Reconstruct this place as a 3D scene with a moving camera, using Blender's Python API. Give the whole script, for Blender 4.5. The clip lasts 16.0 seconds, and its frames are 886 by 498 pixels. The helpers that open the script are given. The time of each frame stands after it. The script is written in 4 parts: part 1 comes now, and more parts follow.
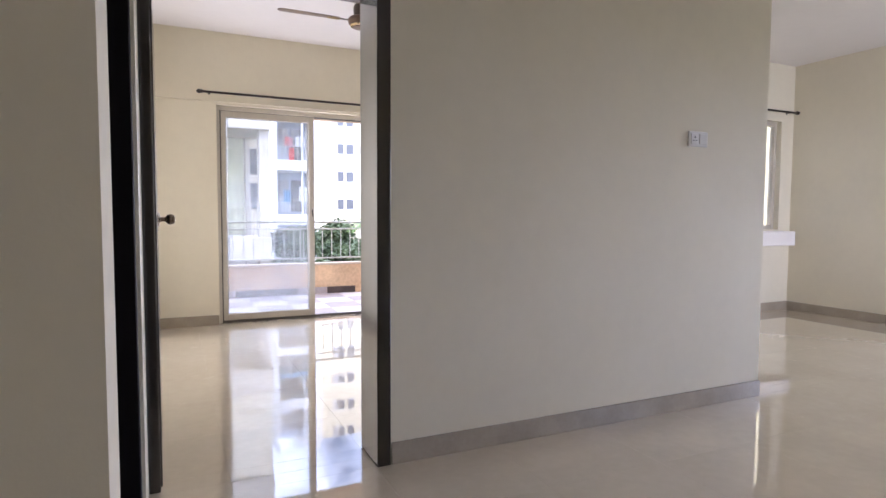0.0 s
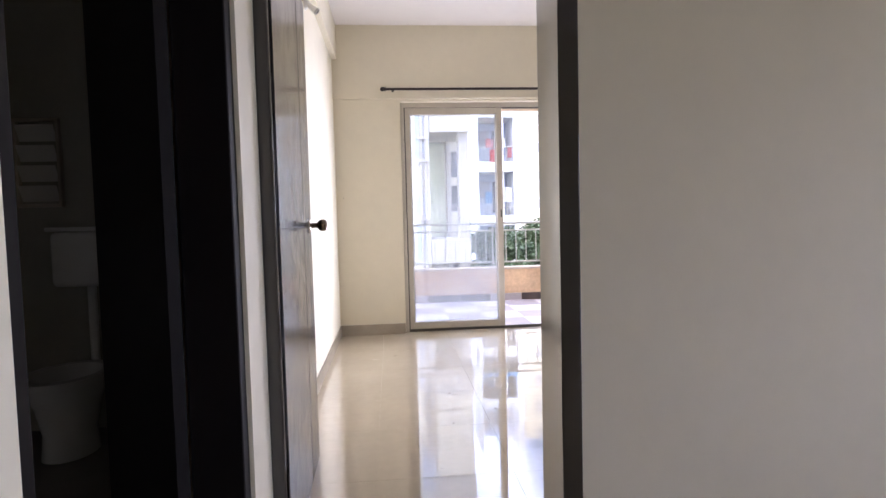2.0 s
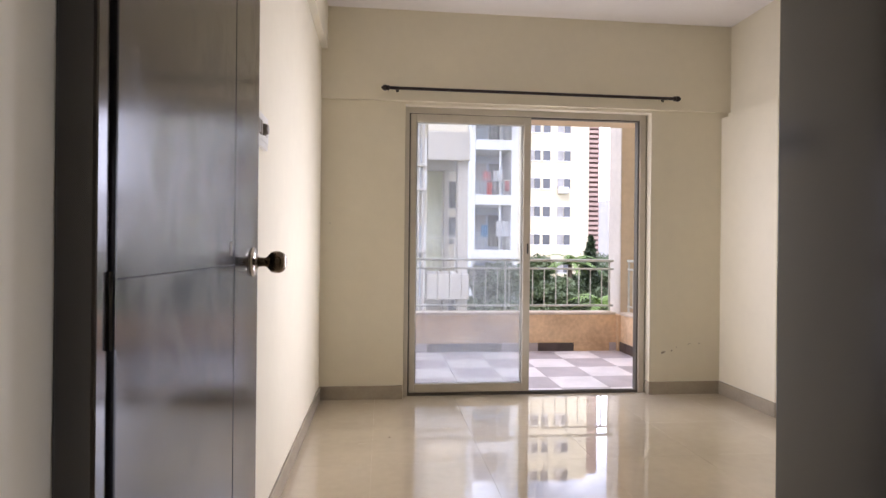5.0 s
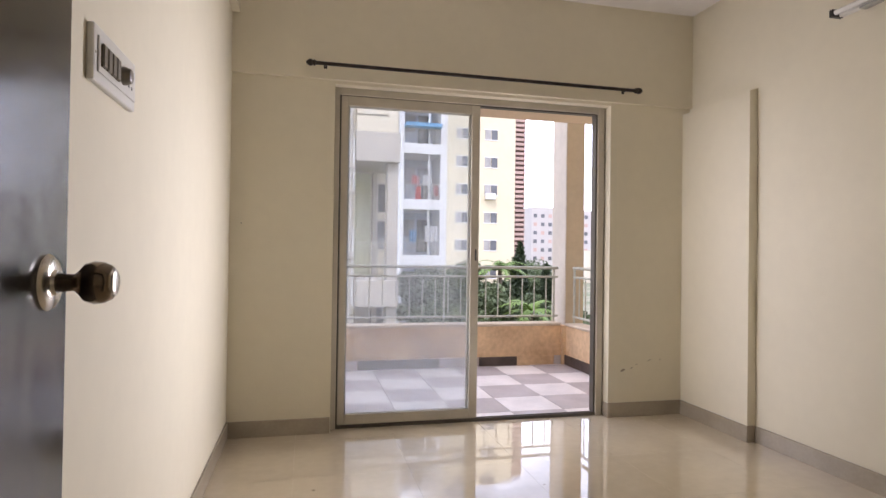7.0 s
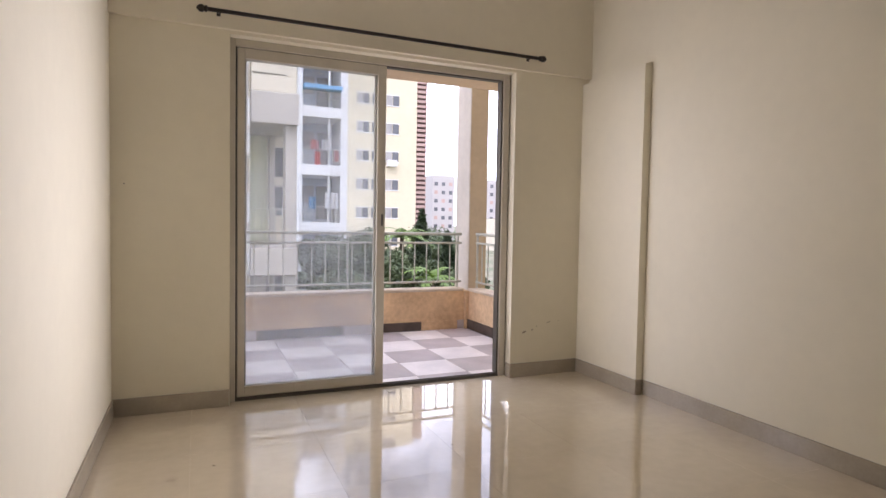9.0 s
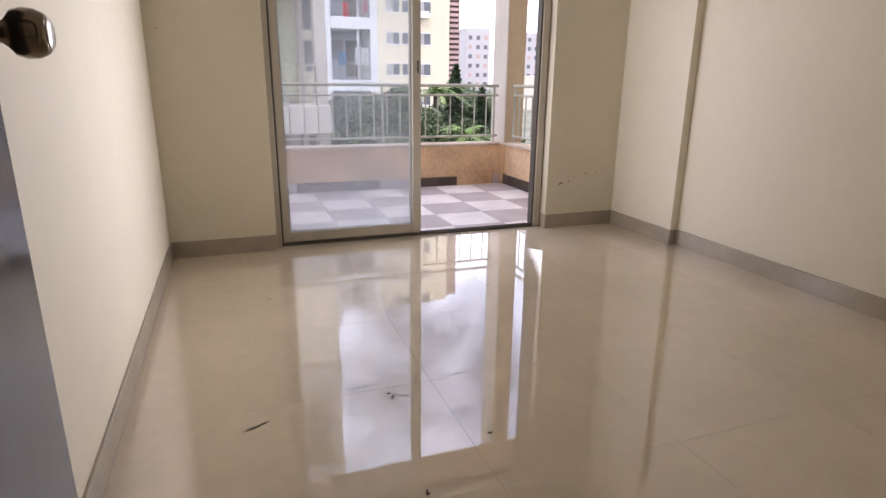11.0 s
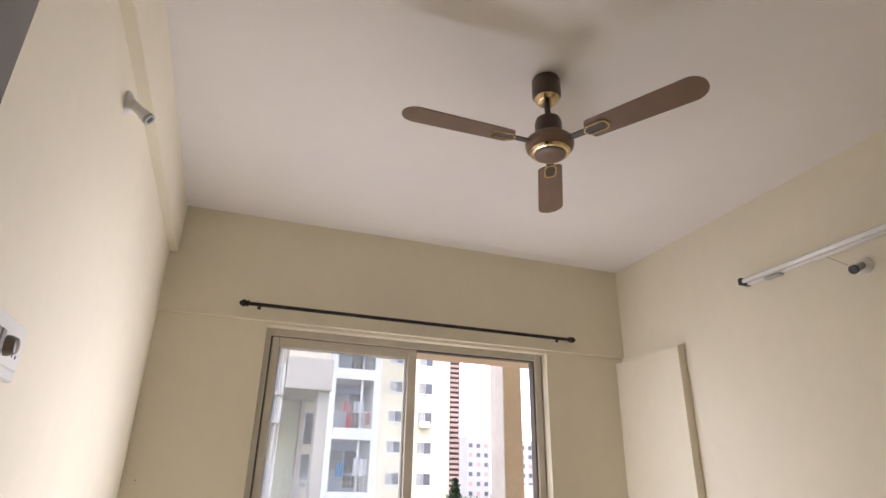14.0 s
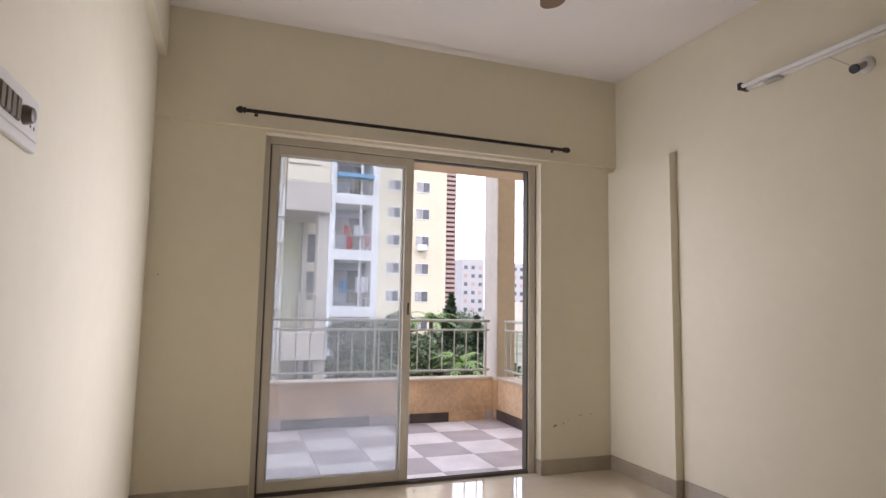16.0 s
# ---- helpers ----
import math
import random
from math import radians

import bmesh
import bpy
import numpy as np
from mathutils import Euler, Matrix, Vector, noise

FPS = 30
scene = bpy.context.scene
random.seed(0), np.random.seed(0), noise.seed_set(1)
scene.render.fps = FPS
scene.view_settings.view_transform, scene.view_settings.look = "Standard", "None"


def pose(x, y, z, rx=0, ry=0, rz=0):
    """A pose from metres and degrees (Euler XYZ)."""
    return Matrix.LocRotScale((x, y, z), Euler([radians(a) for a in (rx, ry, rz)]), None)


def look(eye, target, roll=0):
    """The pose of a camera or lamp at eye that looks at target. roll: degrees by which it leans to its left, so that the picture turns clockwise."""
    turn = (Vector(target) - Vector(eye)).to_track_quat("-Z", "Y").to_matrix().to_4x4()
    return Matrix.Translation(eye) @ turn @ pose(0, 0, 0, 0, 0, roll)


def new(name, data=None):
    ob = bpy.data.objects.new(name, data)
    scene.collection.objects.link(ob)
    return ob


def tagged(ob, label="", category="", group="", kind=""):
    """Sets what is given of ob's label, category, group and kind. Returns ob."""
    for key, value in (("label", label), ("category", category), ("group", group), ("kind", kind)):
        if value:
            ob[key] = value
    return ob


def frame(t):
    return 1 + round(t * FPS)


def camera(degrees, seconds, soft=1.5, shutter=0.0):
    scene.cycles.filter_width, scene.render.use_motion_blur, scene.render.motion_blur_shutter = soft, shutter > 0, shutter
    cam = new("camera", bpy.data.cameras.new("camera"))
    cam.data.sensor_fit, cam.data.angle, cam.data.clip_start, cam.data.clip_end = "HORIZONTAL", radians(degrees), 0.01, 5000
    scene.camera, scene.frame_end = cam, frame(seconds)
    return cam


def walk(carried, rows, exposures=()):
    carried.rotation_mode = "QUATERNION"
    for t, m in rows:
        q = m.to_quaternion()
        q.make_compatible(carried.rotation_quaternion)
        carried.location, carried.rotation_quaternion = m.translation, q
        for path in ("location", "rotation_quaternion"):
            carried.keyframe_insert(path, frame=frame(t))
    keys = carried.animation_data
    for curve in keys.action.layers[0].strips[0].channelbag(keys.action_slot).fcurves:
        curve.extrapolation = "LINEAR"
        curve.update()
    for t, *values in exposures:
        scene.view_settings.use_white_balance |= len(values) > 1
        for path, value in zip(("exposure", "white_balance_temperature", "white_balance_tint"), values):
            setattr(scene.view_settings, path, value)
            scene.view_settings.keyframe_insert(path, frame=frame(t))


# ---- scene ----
# ---- camera and walk ----
cam = camera(74.9, 16.0, 1.5)
PATH = [
    (0, (0.53, 0.299, 1.127), (1.374, 2.109, 1.009), 0.3),
    (0.5, (0.605, 0.466, 1.13), (1.256, 2.356, 1.07), -0.4),
    (1, (0.66, 0.623, 1.142), (1.12, 2.568, 1.083), -2.3),
    (1.5, (0.721, 0.776, 1.114), (1.019, 2.752, 1.032), -3.2),
    (2, (0.824, 0.985, 1.123), (1.0, 2.974, 1.01), -1.4),
    (2.5, (0.851, 1.164, 1.095), (1.008, 3.155, 0.988), 0.6),
    (3, (0.832, 1.416, 1.114), (1.019, 3.407, 1.057), 1.0),
    (3.5, (0.815, 1.607, 1.122), (0.966, 3.601, 1.072), 0.5),
    (6, (0.748, 2.551, 1.137), (1.075, 4.524, 1.167), 0.7),
    (6.5, (0.741, 2.707, 1.135), (1.14, 4.667, 1.165), 0.8),
    (7, (0.777, 2.802, 1.138), (1.236, 4.748, 1.158), 0.8),
    (7.5, (0.758, 2.862, 1.14), (1.393, 4.759, 1.167), 0.4),
    (8, (0.774, 2.859, 1.131), (1.564, 4.696, 1.151), 0.3),
    (10.5, (0.721, 2.861, 1.094), (1.428, 4.685, 0.676), 1.4),
    (11, (0.719, 2.825, 1.049), (1.375, 4.631, 0.493), 0.6),
    (11.5, (0.690, 2.815, 1.000), (1.340, 4.580, 0.311), 2.2),
    (12, (0.718, 2.755, 1.002), (1.345, 4.479, 0.206), 2.2),
    (12.5, (0.716, 2.799, 1.041), (1.386, 4.573, 0.405), 2.1),
    (13, (0.737, 2.857, 1.077), (1.439, 4.72, 0.89), 1.6),
    (13.5, (0.806, 2.875, 1.208), (1.451, 4.725, 1.609), 1.5),
    (14, (0.799, 2.904, 1.299), (1.41, 4.646, 2.068), 1.2),
    (14.5, (0.81, 2.898, 1.294), (1.423, 4.623, 2.105), 1.2),
    (15, (0.819, 2.888, 1.231), (1.467, 4.68, 1.838), 0.9),
    (15.5, (0.804, 2.874, 1.191), (1.475, 4.718, 1.572), 0.9),
    (16, (0.784, 2.865, 1.157), (1.465, 4.735, 1.356), 1.0),
]
walk(cam, [(t, look(eye, target, roll)) for t, eye, target, roll in PATH],
     exposures=[(0.0, 0.97, 5750, 25), (1.5, 0.97, 5750, 26), (3.5, 0.85, 5850, 26), (6.0, 0.11, 6500, 24), (8.0, 0.08, 6500, 24), (10.5, -0.05, 6400, 26),
                (11.0, 0.03, 6400, 26), (12.0, 0.61, 6400, 25), (12.5, 0.55, 6450, 25), (13.0, 0.11, 6700, 26), (13.5, -0.08, 6950, 25), (14.0, 0.33, 6450, 23), (14.5, 0.55, 6300, 23),
                (15.0, 0.33, 6150, 22), (15.5, 0.05, 6050, 22), (16.0, -0.04, 6350, 24)])

# ---- world, sun ----
SUN_EL, SUN_AZ = 52.0, 205.0
world = bpy.data.worlds.new("world")
scene.world = world
world.use_nodes = True
wn = world.node_tree
bg = wn.nodes["Background"]
sky = wn.nodes.new("ShaderNodeTexSky")
sky.sky_type = "NISHITA"
sky.sun_disc = False
sky.sun_elevation, sky.sun_rotation = radians(SUN_EL), radians(SUN_AZ)
sky.air_density, sky.dust_density = 1.2, 2.0
coord = wn.nodes.new("ShaderNodeTexCoord")
cloud = wn.nodes.new("ShaderNodeTexNoise")
cloud.inputs["Scale"].default_value = 3.2
cloud.inputs["Detail"].default_value = 7.0
cloud.inputs["Roughness"].default_value = 0.58
ramp = wn.nodes.new("ShaderNodeValToRGB")
ramp.color_ramp.elements[0].position, ramp.color_ramp.elements[1].position = 0.35, 0.60
skymix = wn.nodes.new("ShaderNodeMixRGB")
skymix.inputs[2].default_value = (21.5, 23.5, 27.2, 1)
wn.links.new(coord.outputs["Generated"], cloud.inputs["Vector"])
wn.links.new(cloud.outputs["Fac"], ramp.inputs["Fac"])
wn.links.new(ramp.outputs["Color"], skymix.inputs[0])
wn.links.new(sky.outputs["Color"], skymix.inputs[1])
wn.links.new(skymix.outputs["Color"], bg.inputs["Color"])
bg.inputs["Strength"].default_value = 0.15

sun_data = bpy.data.lights.new("sun", "SUN")
sun_data.energy, sun_data.angle, sun_data.color = 1.3, radians(0.6), (1.0, 0.95, 0.87)
sun = new("sun", sun_data)
az = radians(SUN_AZ)
sun_dir = Vector((math.sin(az) * math.cos(radians(SUN_EL)), math.cos(az) * math.cos(radians(SUN_EL)), math.sin(radians(SUN_EL))))
sun.matrix_world = look((0, 0, 40), Vector((0, 0, 40)) - sun_dir)


def sky_lamp(name, at, aim, wide, high, watts, spread, colour=(1.0, 0.97, 0.94)):
    """A lamp in a window opening that stands in for the light of the open sky outside it."""
    d = bpy.data.lights.new(name, "AREA")
    d.shape, d.size, d.size_y, d.energy, d.spread, d.color = "RECTANGLE", wide, high, watts, radians(spread), colour
    ob = new(name, d)
    ob.matrix_world = look(at, Vector(at) + Vector(aim))
    return ob


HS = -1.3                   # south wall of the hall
EO0, EO1, EOH = -0.2, 2.2, 2.15     # unseen opening added in the living room end wall for corridor light
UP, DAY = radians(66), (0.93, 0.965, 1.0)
sky_lamp("balcony_door_light", (1.9, 6.53, 0.16), (0, -math.cos(UP), math.sin(UP)), 1.75, 0.16, 5.0, 96, DAY)
sky_lamp("balcony_door_light", (2.76, 6.52, 1.12), (-math.sin(radians(60)), -math.cos(radians(60)), 0), 0.20, 1.95, 13.0, 70, DAY)
sky_lamp("balcony_door_light", (1.06, 6.52, 1.12), (math.sin(radians(72)), -math.cos(radians(72)), 0), 0.20, 1.95, 4.4, 76, DAY)
# Two fill lamps in unseen openings, added to brighten corridor and living room.
sky_lamp("added_east_fill", (7.30, (EO0 + EO1) / 2, 1.1), (-1, 0, 0), 2.2, 2.0, 4.4, 50, DAY)
sky_lamp("added_south_fill", (6.2, HS + 0.01, 1.3), (0.12, 1.0, 0.0), 1.5, 1.5, 8.0, 64, DAY)


# ---- materials ----
def material(name, colour, rough=0.5, metal=0.0, vary=0.08, scale=6.0, bump=0.0, bump_scale=60.0, coat=0.0, second=None,
             rough_vary=0.0, stretch=(1, 1, 1), random_vary=0.0, spec=0.5, world_space=True):
    """A Principled material with a broad and a fine variation of colour, roughness noise and fine relief."""
    m = bpy.data.materials.new(name)
    m.use_nodes = True
    nt = m.node_tree
    p = nt.nodes["Principled BSDF"]
    p.inputs["Metallic"].default_value = metal
    p.inputs["Roughness"].default_value = rough
    p.inputs["Specular IOR Level"].default_value = spec
    p.inputs["Coat Weight"].default_value = coat
    p.inputs["Coat Roughness"].default_value = rough
    tc = nt.nodes.new("ShaderNodeTexCoord")
    if world_space:
        geo = nt.nodes.new("ShaderNodeNewGeometry")
        source = geo.outputs["Position"]
    else:
        source = tc.outputs["Object"]
    mp = nt.nodes.new("ShaderNodeMapping")
    mp.inputs["Scale"].default_value = stretch
    nt.links.new(source, mp.inputs["Vector"])
    n1 = nt.nodes.new("ShaderNodeTexNoise")
    n1.inputs["Scale"].default_value, n1.inputs["Detail"].default_value = scale, 4.0
    n2 = nt.nodes.new("ShaderNodeTexNoise")
    n2.inputs["Scale"].default_value, n2.inputs["Detail"].default_value = scale * 11, 5.0
    nt.links.new(mp.outputs["Vector"], n1.inputs["Vector"])
    nt.links.new(mp.outputs["Vector"], n2.inputs["Vector"])
    add = nt.nodes.new("ShaderNodeMath")
    add.operation = "MULTIPLY_ADD"
    add.inputs[1].default_value = 0.4
    nt.links.new(n2.outputs["Fac"], add.inputs[0])
    nt.links.new(n1.outputs["Fac"], add.inputs[2])
    cr = nt.nodes.new("ShaderNodeValToRGB")
    dark = tuple(c * (1 - vary) for c in colour)
    light = tuple(min(1.0, c * (1 + vary)) for c in colour)
    if second:
        dark = second
    cr.color_ramp.elements[0].position, cr.color_ramp.elements[1].position = 0.5, 0.9
    cr.color_ramp.elements[0].color, cr.color_ramp.elements[1].color = (*dark, 1), (*light, 1)
    nt.links.new(add.outputs[0], cr.inputs["Fac"])
    colour_out = cr.outputs["Color"]
    if random_vary:
        info = nt.nodes.new("ShaderNodeObjectInfo")
        mr = nt.nodes.new("ShaderNodeMapRange")
        mr.inputs["To Min"].default_value, mr.inputs["To Max"].default_value = 1 - random_vary, 1 + random_vary
        nt.links.new(info.outputs["Random"], mr.inputs["Value"])
        hsv = nt.nodes.new("ShaderNodeHueSaturation")
        nt.links.new(mr.outputs["Result"], hsv.inputs["Value"])
        nt.links.new(colour_out, hsv.inputs["Color"])
        colour_out = hsv.outputs["Color"]
    nt.links.new(colour_out, p.inputs["Base Color"])
    if rough_vary:
        rr = nt.nodes.new("ShaderNodeMapRange")
        rr.inputs["From Min"].default_value, rr.inputs["From Max"].default_value = 0.3, 0.7
        rr.inputs["To Min"].default_value, rr.inputs["To Max"].default_value = max(0.02, rough - rough_vary), rough + rough_vary
        nt.links.new(n1.outputs["Fac"], rr.inputs["Value"])
        nt.links.new(rr.outputs["Result"], p.inputs["Roughness"])
    if bump:
        bn = nt.nodes.new("ShaderNodeTexNoise")
        bn.inputs["Scale"].default_value, bn.inputs["Detail"].default_value = bump_scale, 3.0
        nt.links.new(mp.outputs["Vector"], bn.inputs["Vector"])
        b = nt.nodes.new("ShaderNodeBump")
        b.inputs["Strength"].default_value, b.inputs["Distance"].default_value = bump, 0.01
        nt.links.new(bn.outputs["Fac"], b.inputs["Height"])
        nt.links.new(b.outputs["Normal"], p.inputs["Normal"])
    return m


PAINT = material("cream_wall_paint", (0.80, 0.74, 0.59), 0.62, vary=0.03, scale=1.3, bump=0.05, bump_scale=90, spec=0.35)
CEIL = material("white_ceiling_paint", (0.84, 0.80, 0.765), 0.75, vary=0.02, scale=1.1, bump=0.05, bump_scale=80, spec=0.3)
FLOOR = material("polished_beige_tile", (0.73, 0.635, 0.49), 0.03, vary=0.07, scale=1.6, rough_vary=0.015, random_vary=0.012, spec=1.0, coat=1.0,
                 bump=0.006, bump_scale=3.5)
GROUT = material("tile_grout", (0.60, 0.53, 0.42), 0.8, vary=0.2, scale=9)
SKIRT = material("skirting_tile", (0.40, 0.345, 0.27), 0.22, vary=0.1, scale=5, bump=0.03, bump_scale=30)
LAMINATE = material("dark_brown_laminate", (0.014, 0.010, 0.009), 0.14, vary=0.10, scale=4, stretch=(3, 3, 0.5), rough_vary=0.03, spec=0.5, coat=0.9)
LEAF_LAM = material("polished_dark_laminate", (0.020, 0.018, 0.019), 0.2, vary=0.05, scale=7, stretch=(1, 1, 0.7), spec=0.8, coat=0.35)
BATH_LAM = material("dull_dark_laminate", (0.007, 0.005, 0.005), 0.6, vary=0.1, scale=4, spec=0.15)
GROOVE = material("dark_groove", (0.008, 0.007, 0.006), 0.6)
ALU = material("cream_powder_coated_aluminium", (0.56, 0.51, 0.42), 0.38, vary=0.05, scale=8, spec=0.5)
TRACK = material("dark_track", (0.10, 0.09, 0.075), 0.45, metal=0.3)
STEEL = material("brushed_steel", (0.62, 0.58, 0.52), 0.24, metal=1.0, vary=0.05, scale=30)
KNOB_DARK = material("antique_knob_metal", (0.20, 0.16, 0.12), 0.18, metal=1.0, vary=0.06, scale=30)
BLACK_METAL = material("black_rod_metal", (0.030, 0.022, 0.018), 0.35, metal=0.5, vary=0.2, scale=20)
PLASTIC = material("white_plastic", (0.78, 0.76, 0.72), 0.3, vary=0.02, scale=10)
GREY_PLASTIC = material("grey_plastic", (0.42, 0.41, 0.38), 0.4, vary=0.05, scale=10)
SWITCH_DARK = material("bronze_switch_plastic", (0.20, 0.175, 0.14), 0.3, vary=0.05, scale=12)
BLACK = material("black_plastic", (0.02, 0.018, 0.016), 0.35)
TUBE = material("unlit_tube_glass", (0.86, 0.85, 0.82), 0.12, vary=0.01)
FAN_BROWN = material("fan_brown_enamel", (0.20, 0.125, 0.085), 0.33, vary=0.06, scale=12, spec=0.5)
FAN_DARK = material("fan_dark_enamel", (0.085, 0.058, 0.04), 0.3, vary=0.06, scale=12)
GOLD = material("fan_gold_trim", (0.72, 0.56, 0.33), 0.2, metal=1.0, vary=0.05, scale=20)
PARAPET = material("stained_orange_plaster", (0.80, 0.57, 0.34), 0.85, vary=0.1, scale=2.0, second=(0.52, 0.34, 0.20), bump=0.25, bump_scale=35)
COPING = material("weathered_coping", (0.60, 0.49, 0.37), 0.8, vary=0.12, scale=5, bump=0.2, bump_scale=40)
COLUMN = material("tan_column_plaster", (0.52, 0.40, 0.26), 0.85, vary=0.1, scale=1.5, bump=0.2, bump_scale=30)
BAL_PEACH = material("peach_ceiling_plaster", (0.72, 0.55, 0.38), 0.85, vary=0.06, scale=2, bump=0.15, bump_scale=30)
RAIL = material("cream_railing_paint", (0.46, 0.45, 0.38), 0.45, vary=0.12, scale=12, bump=0.1, bump_scale=50)
TILE_L = material("white_balcony_tile", (0.86, 0.80, 0.77), 0.35, vary=0.1, scale=4, random_vary=0.04, bump=0.05, bump_scale=40)
TILE_D = material("grey_mauve_balcony_tile", (0.49, 0.43, 0.42), 0.35, vary=0.12, scale=4, random_vary=0.05, bump=0.05, bump_scale=40)
SK_DARK = material("dark_balcony_skirting", (0.085, 0.06, 0.048), 0.5, vary=0.3, scale=6, bump=0.1)
BATH_TILE = material("bathroom_wall_tile", (0.42, 0.40, 0.34), 0.12, vary=0.06, scale=3, random_vary=0.03)
BATH_FLOOR = material("bathroom_floor_tile", (0.16, 0.14, 0.12), 0.4, vary=0.1, scale=5)
CERAMIC = material("white_ceramic", (0.80, 0.79, 0.76), 0.08, vary=0.01)
CREAM_EXT = material("cream_facade", (0.68, 0.62, 0.50), 0.9, vary=0.06, scale=0.35, bump=0.1, bump_scale=4)
YELLOW_EXT = material("pale_yellow_facade", (0.64, 0.57, 0.42), 0.9, vary=0.05, scale=0.2, bump=0.1, bump_scale=3)
HAZY_EXT = material("dusty_white_facade", (0.46, 0.44, 0.43), 0.9, vary=0.05, scale=0.25)
WHITE_EXT = material("white_facade", (0.70, 0.70, 0.70), 0.9, vary=0.05, scale=0.25)
GREY_EXT = material("grey_facade", (0.47, 0.435, 0.39), 0.9, vary=0.08, scale=0.4)
GREEN_EXT = material("pale_green_facade", (0.66, 0.69, 0.52), 0.9, vary=0.05, scale=0.4)
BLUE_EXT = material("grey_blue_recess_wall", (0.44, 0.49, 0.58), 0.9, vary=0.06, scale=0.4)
# Dark tone paints in the shade seen between the louvres.
SHAFT_SHADE = material("louvre_shaft_shadow", (0.13, 0.085, 0.075), 0.9, vary=0.1)
RUST_EXT = material("reddish_louvre", (0.44, 0.31, 0.27), 0.8, vary=0.12, scale=0.6)
WIN_DARK = material("far_window_glass", (0.10, 0.105, 0.115), 0.12, vary=0.15, scale=1.0)
WIN_LIGHT = material("far_window_curtain", (0.34, 0.33, 0.32), 0.6, vary=0.2, scale=1.5)
RED_CLOTH = material("red_cloth", (0.62, 0.05, 0.04), 0.9, vary=0.1, scale=3)
PINK_CLOTH = material("pink_cloth", (0.62, 0.30, 0.30), 0.9, vary=0.2, scale=3)
WHITE_CLOTH = material("white_cloth", (0.72, 0.72, 0.73), 0.9, vary=0.1, scale=3)
BLUE_AWN = material("blue_awning", (0.10, 0.30, 0.52), 0.6, vary=0.1, scale=2)
LEAVES = material("broad_leaf_foliage", (0.10, 0.135, 0.065), 0.55, vary=0.45, scale=1.2, second=(0.045, 0.075, 0.035))
LEAVES_D = material("dark_conifer_foliage", (0.035, 0.06, 0.024), 0.6, vary=0.4, scale=1.2, second=(0.015, 0.03, 0.012))
LEAVES_L = material("light_palm_foliage", (0.13, 0.22, 0.04), 0.5, vary=0.3, scale=1.2)
BARK = material("tree_bark", (0.13, 0.10, 0.075), 0.9, vary=0.3, scale=5, bump=0.4, bump_scale=20)
GROUND = material("dusty_ground", (0.22, 0.20, 0.15), 0.95, vary=0.3, scale=0.15, second=(0.09, 0.12, 0.05), bump=0.2, bump_scale=2)


def smear(mat, scale, stretch, low, high, start, end, bend=1.2):
    """Wiped and soiled patches that dull the gloss of a polished surface."""
    nt = mat.node_tree
    p = nt.nodes["Principled BSDF"]
    geo = nt.nodes.new("ShaderNodeNewGeometry")
    mp = nt.nodes.new("ShaderNodeMapping")
    mp.inputs["Scale"].default_value = stretch
    n = nt.nodes.new("ShaderNodeTexNoise")
    n.inputs["Scale"].default_value, n.inputs["Detail"].default_value = scale, 6.0
    n.inputs["Roughness"].default_value, n.inputs["Distortion"].default_value = 0.62, bend
    mr = nt.nodes.new("ShaderNodeMapRange")
    mr.inputs["From Min"].default_value, mr.inputs["From Max"].default_value = start, end
    mr.inputs["To Min"].default_value, mr.inputs["To Max"].default_value = low, high
    nt.links.new(geo.outputs["Position"], mp.inputs["Vector"])
    nt.links.new(mp.outputs["Vector"], n.inputs["Vector"])
    nt.links.new(n.outputs["Fac"], mr.inputs["Value"])
    nt.links.new(mr.outputs["Result"], p.inputs["Roughness"])
    nt.links.new(mr.outputs["Result"], p.inputs["Coat Roughness"])


smear(LEAF_LAM, 4.5, (1, 1.2, 0.8), 0.14, 0.24, 0.42, 0.60, 2.0)
smear(FLOOR, 2.6, (1, 1, 1), 0.025, 0.13, 0.58, 0.78)
YELLOW_NEAR = material("yellow_house_plaster", (0.68, 0.56, 0.32), 0.9, vary=0.05, scale=0.4, bump=0.1, bump_scale=3)
# Paler grey puts the sky light on the column's west side into colour.
COLUMN_LIT = material("lit_column_plaster", (0.62, 0.56, 0.49), 0.85, vary=0.1, scale=1.5, bump=0.2, bump_scale=30)


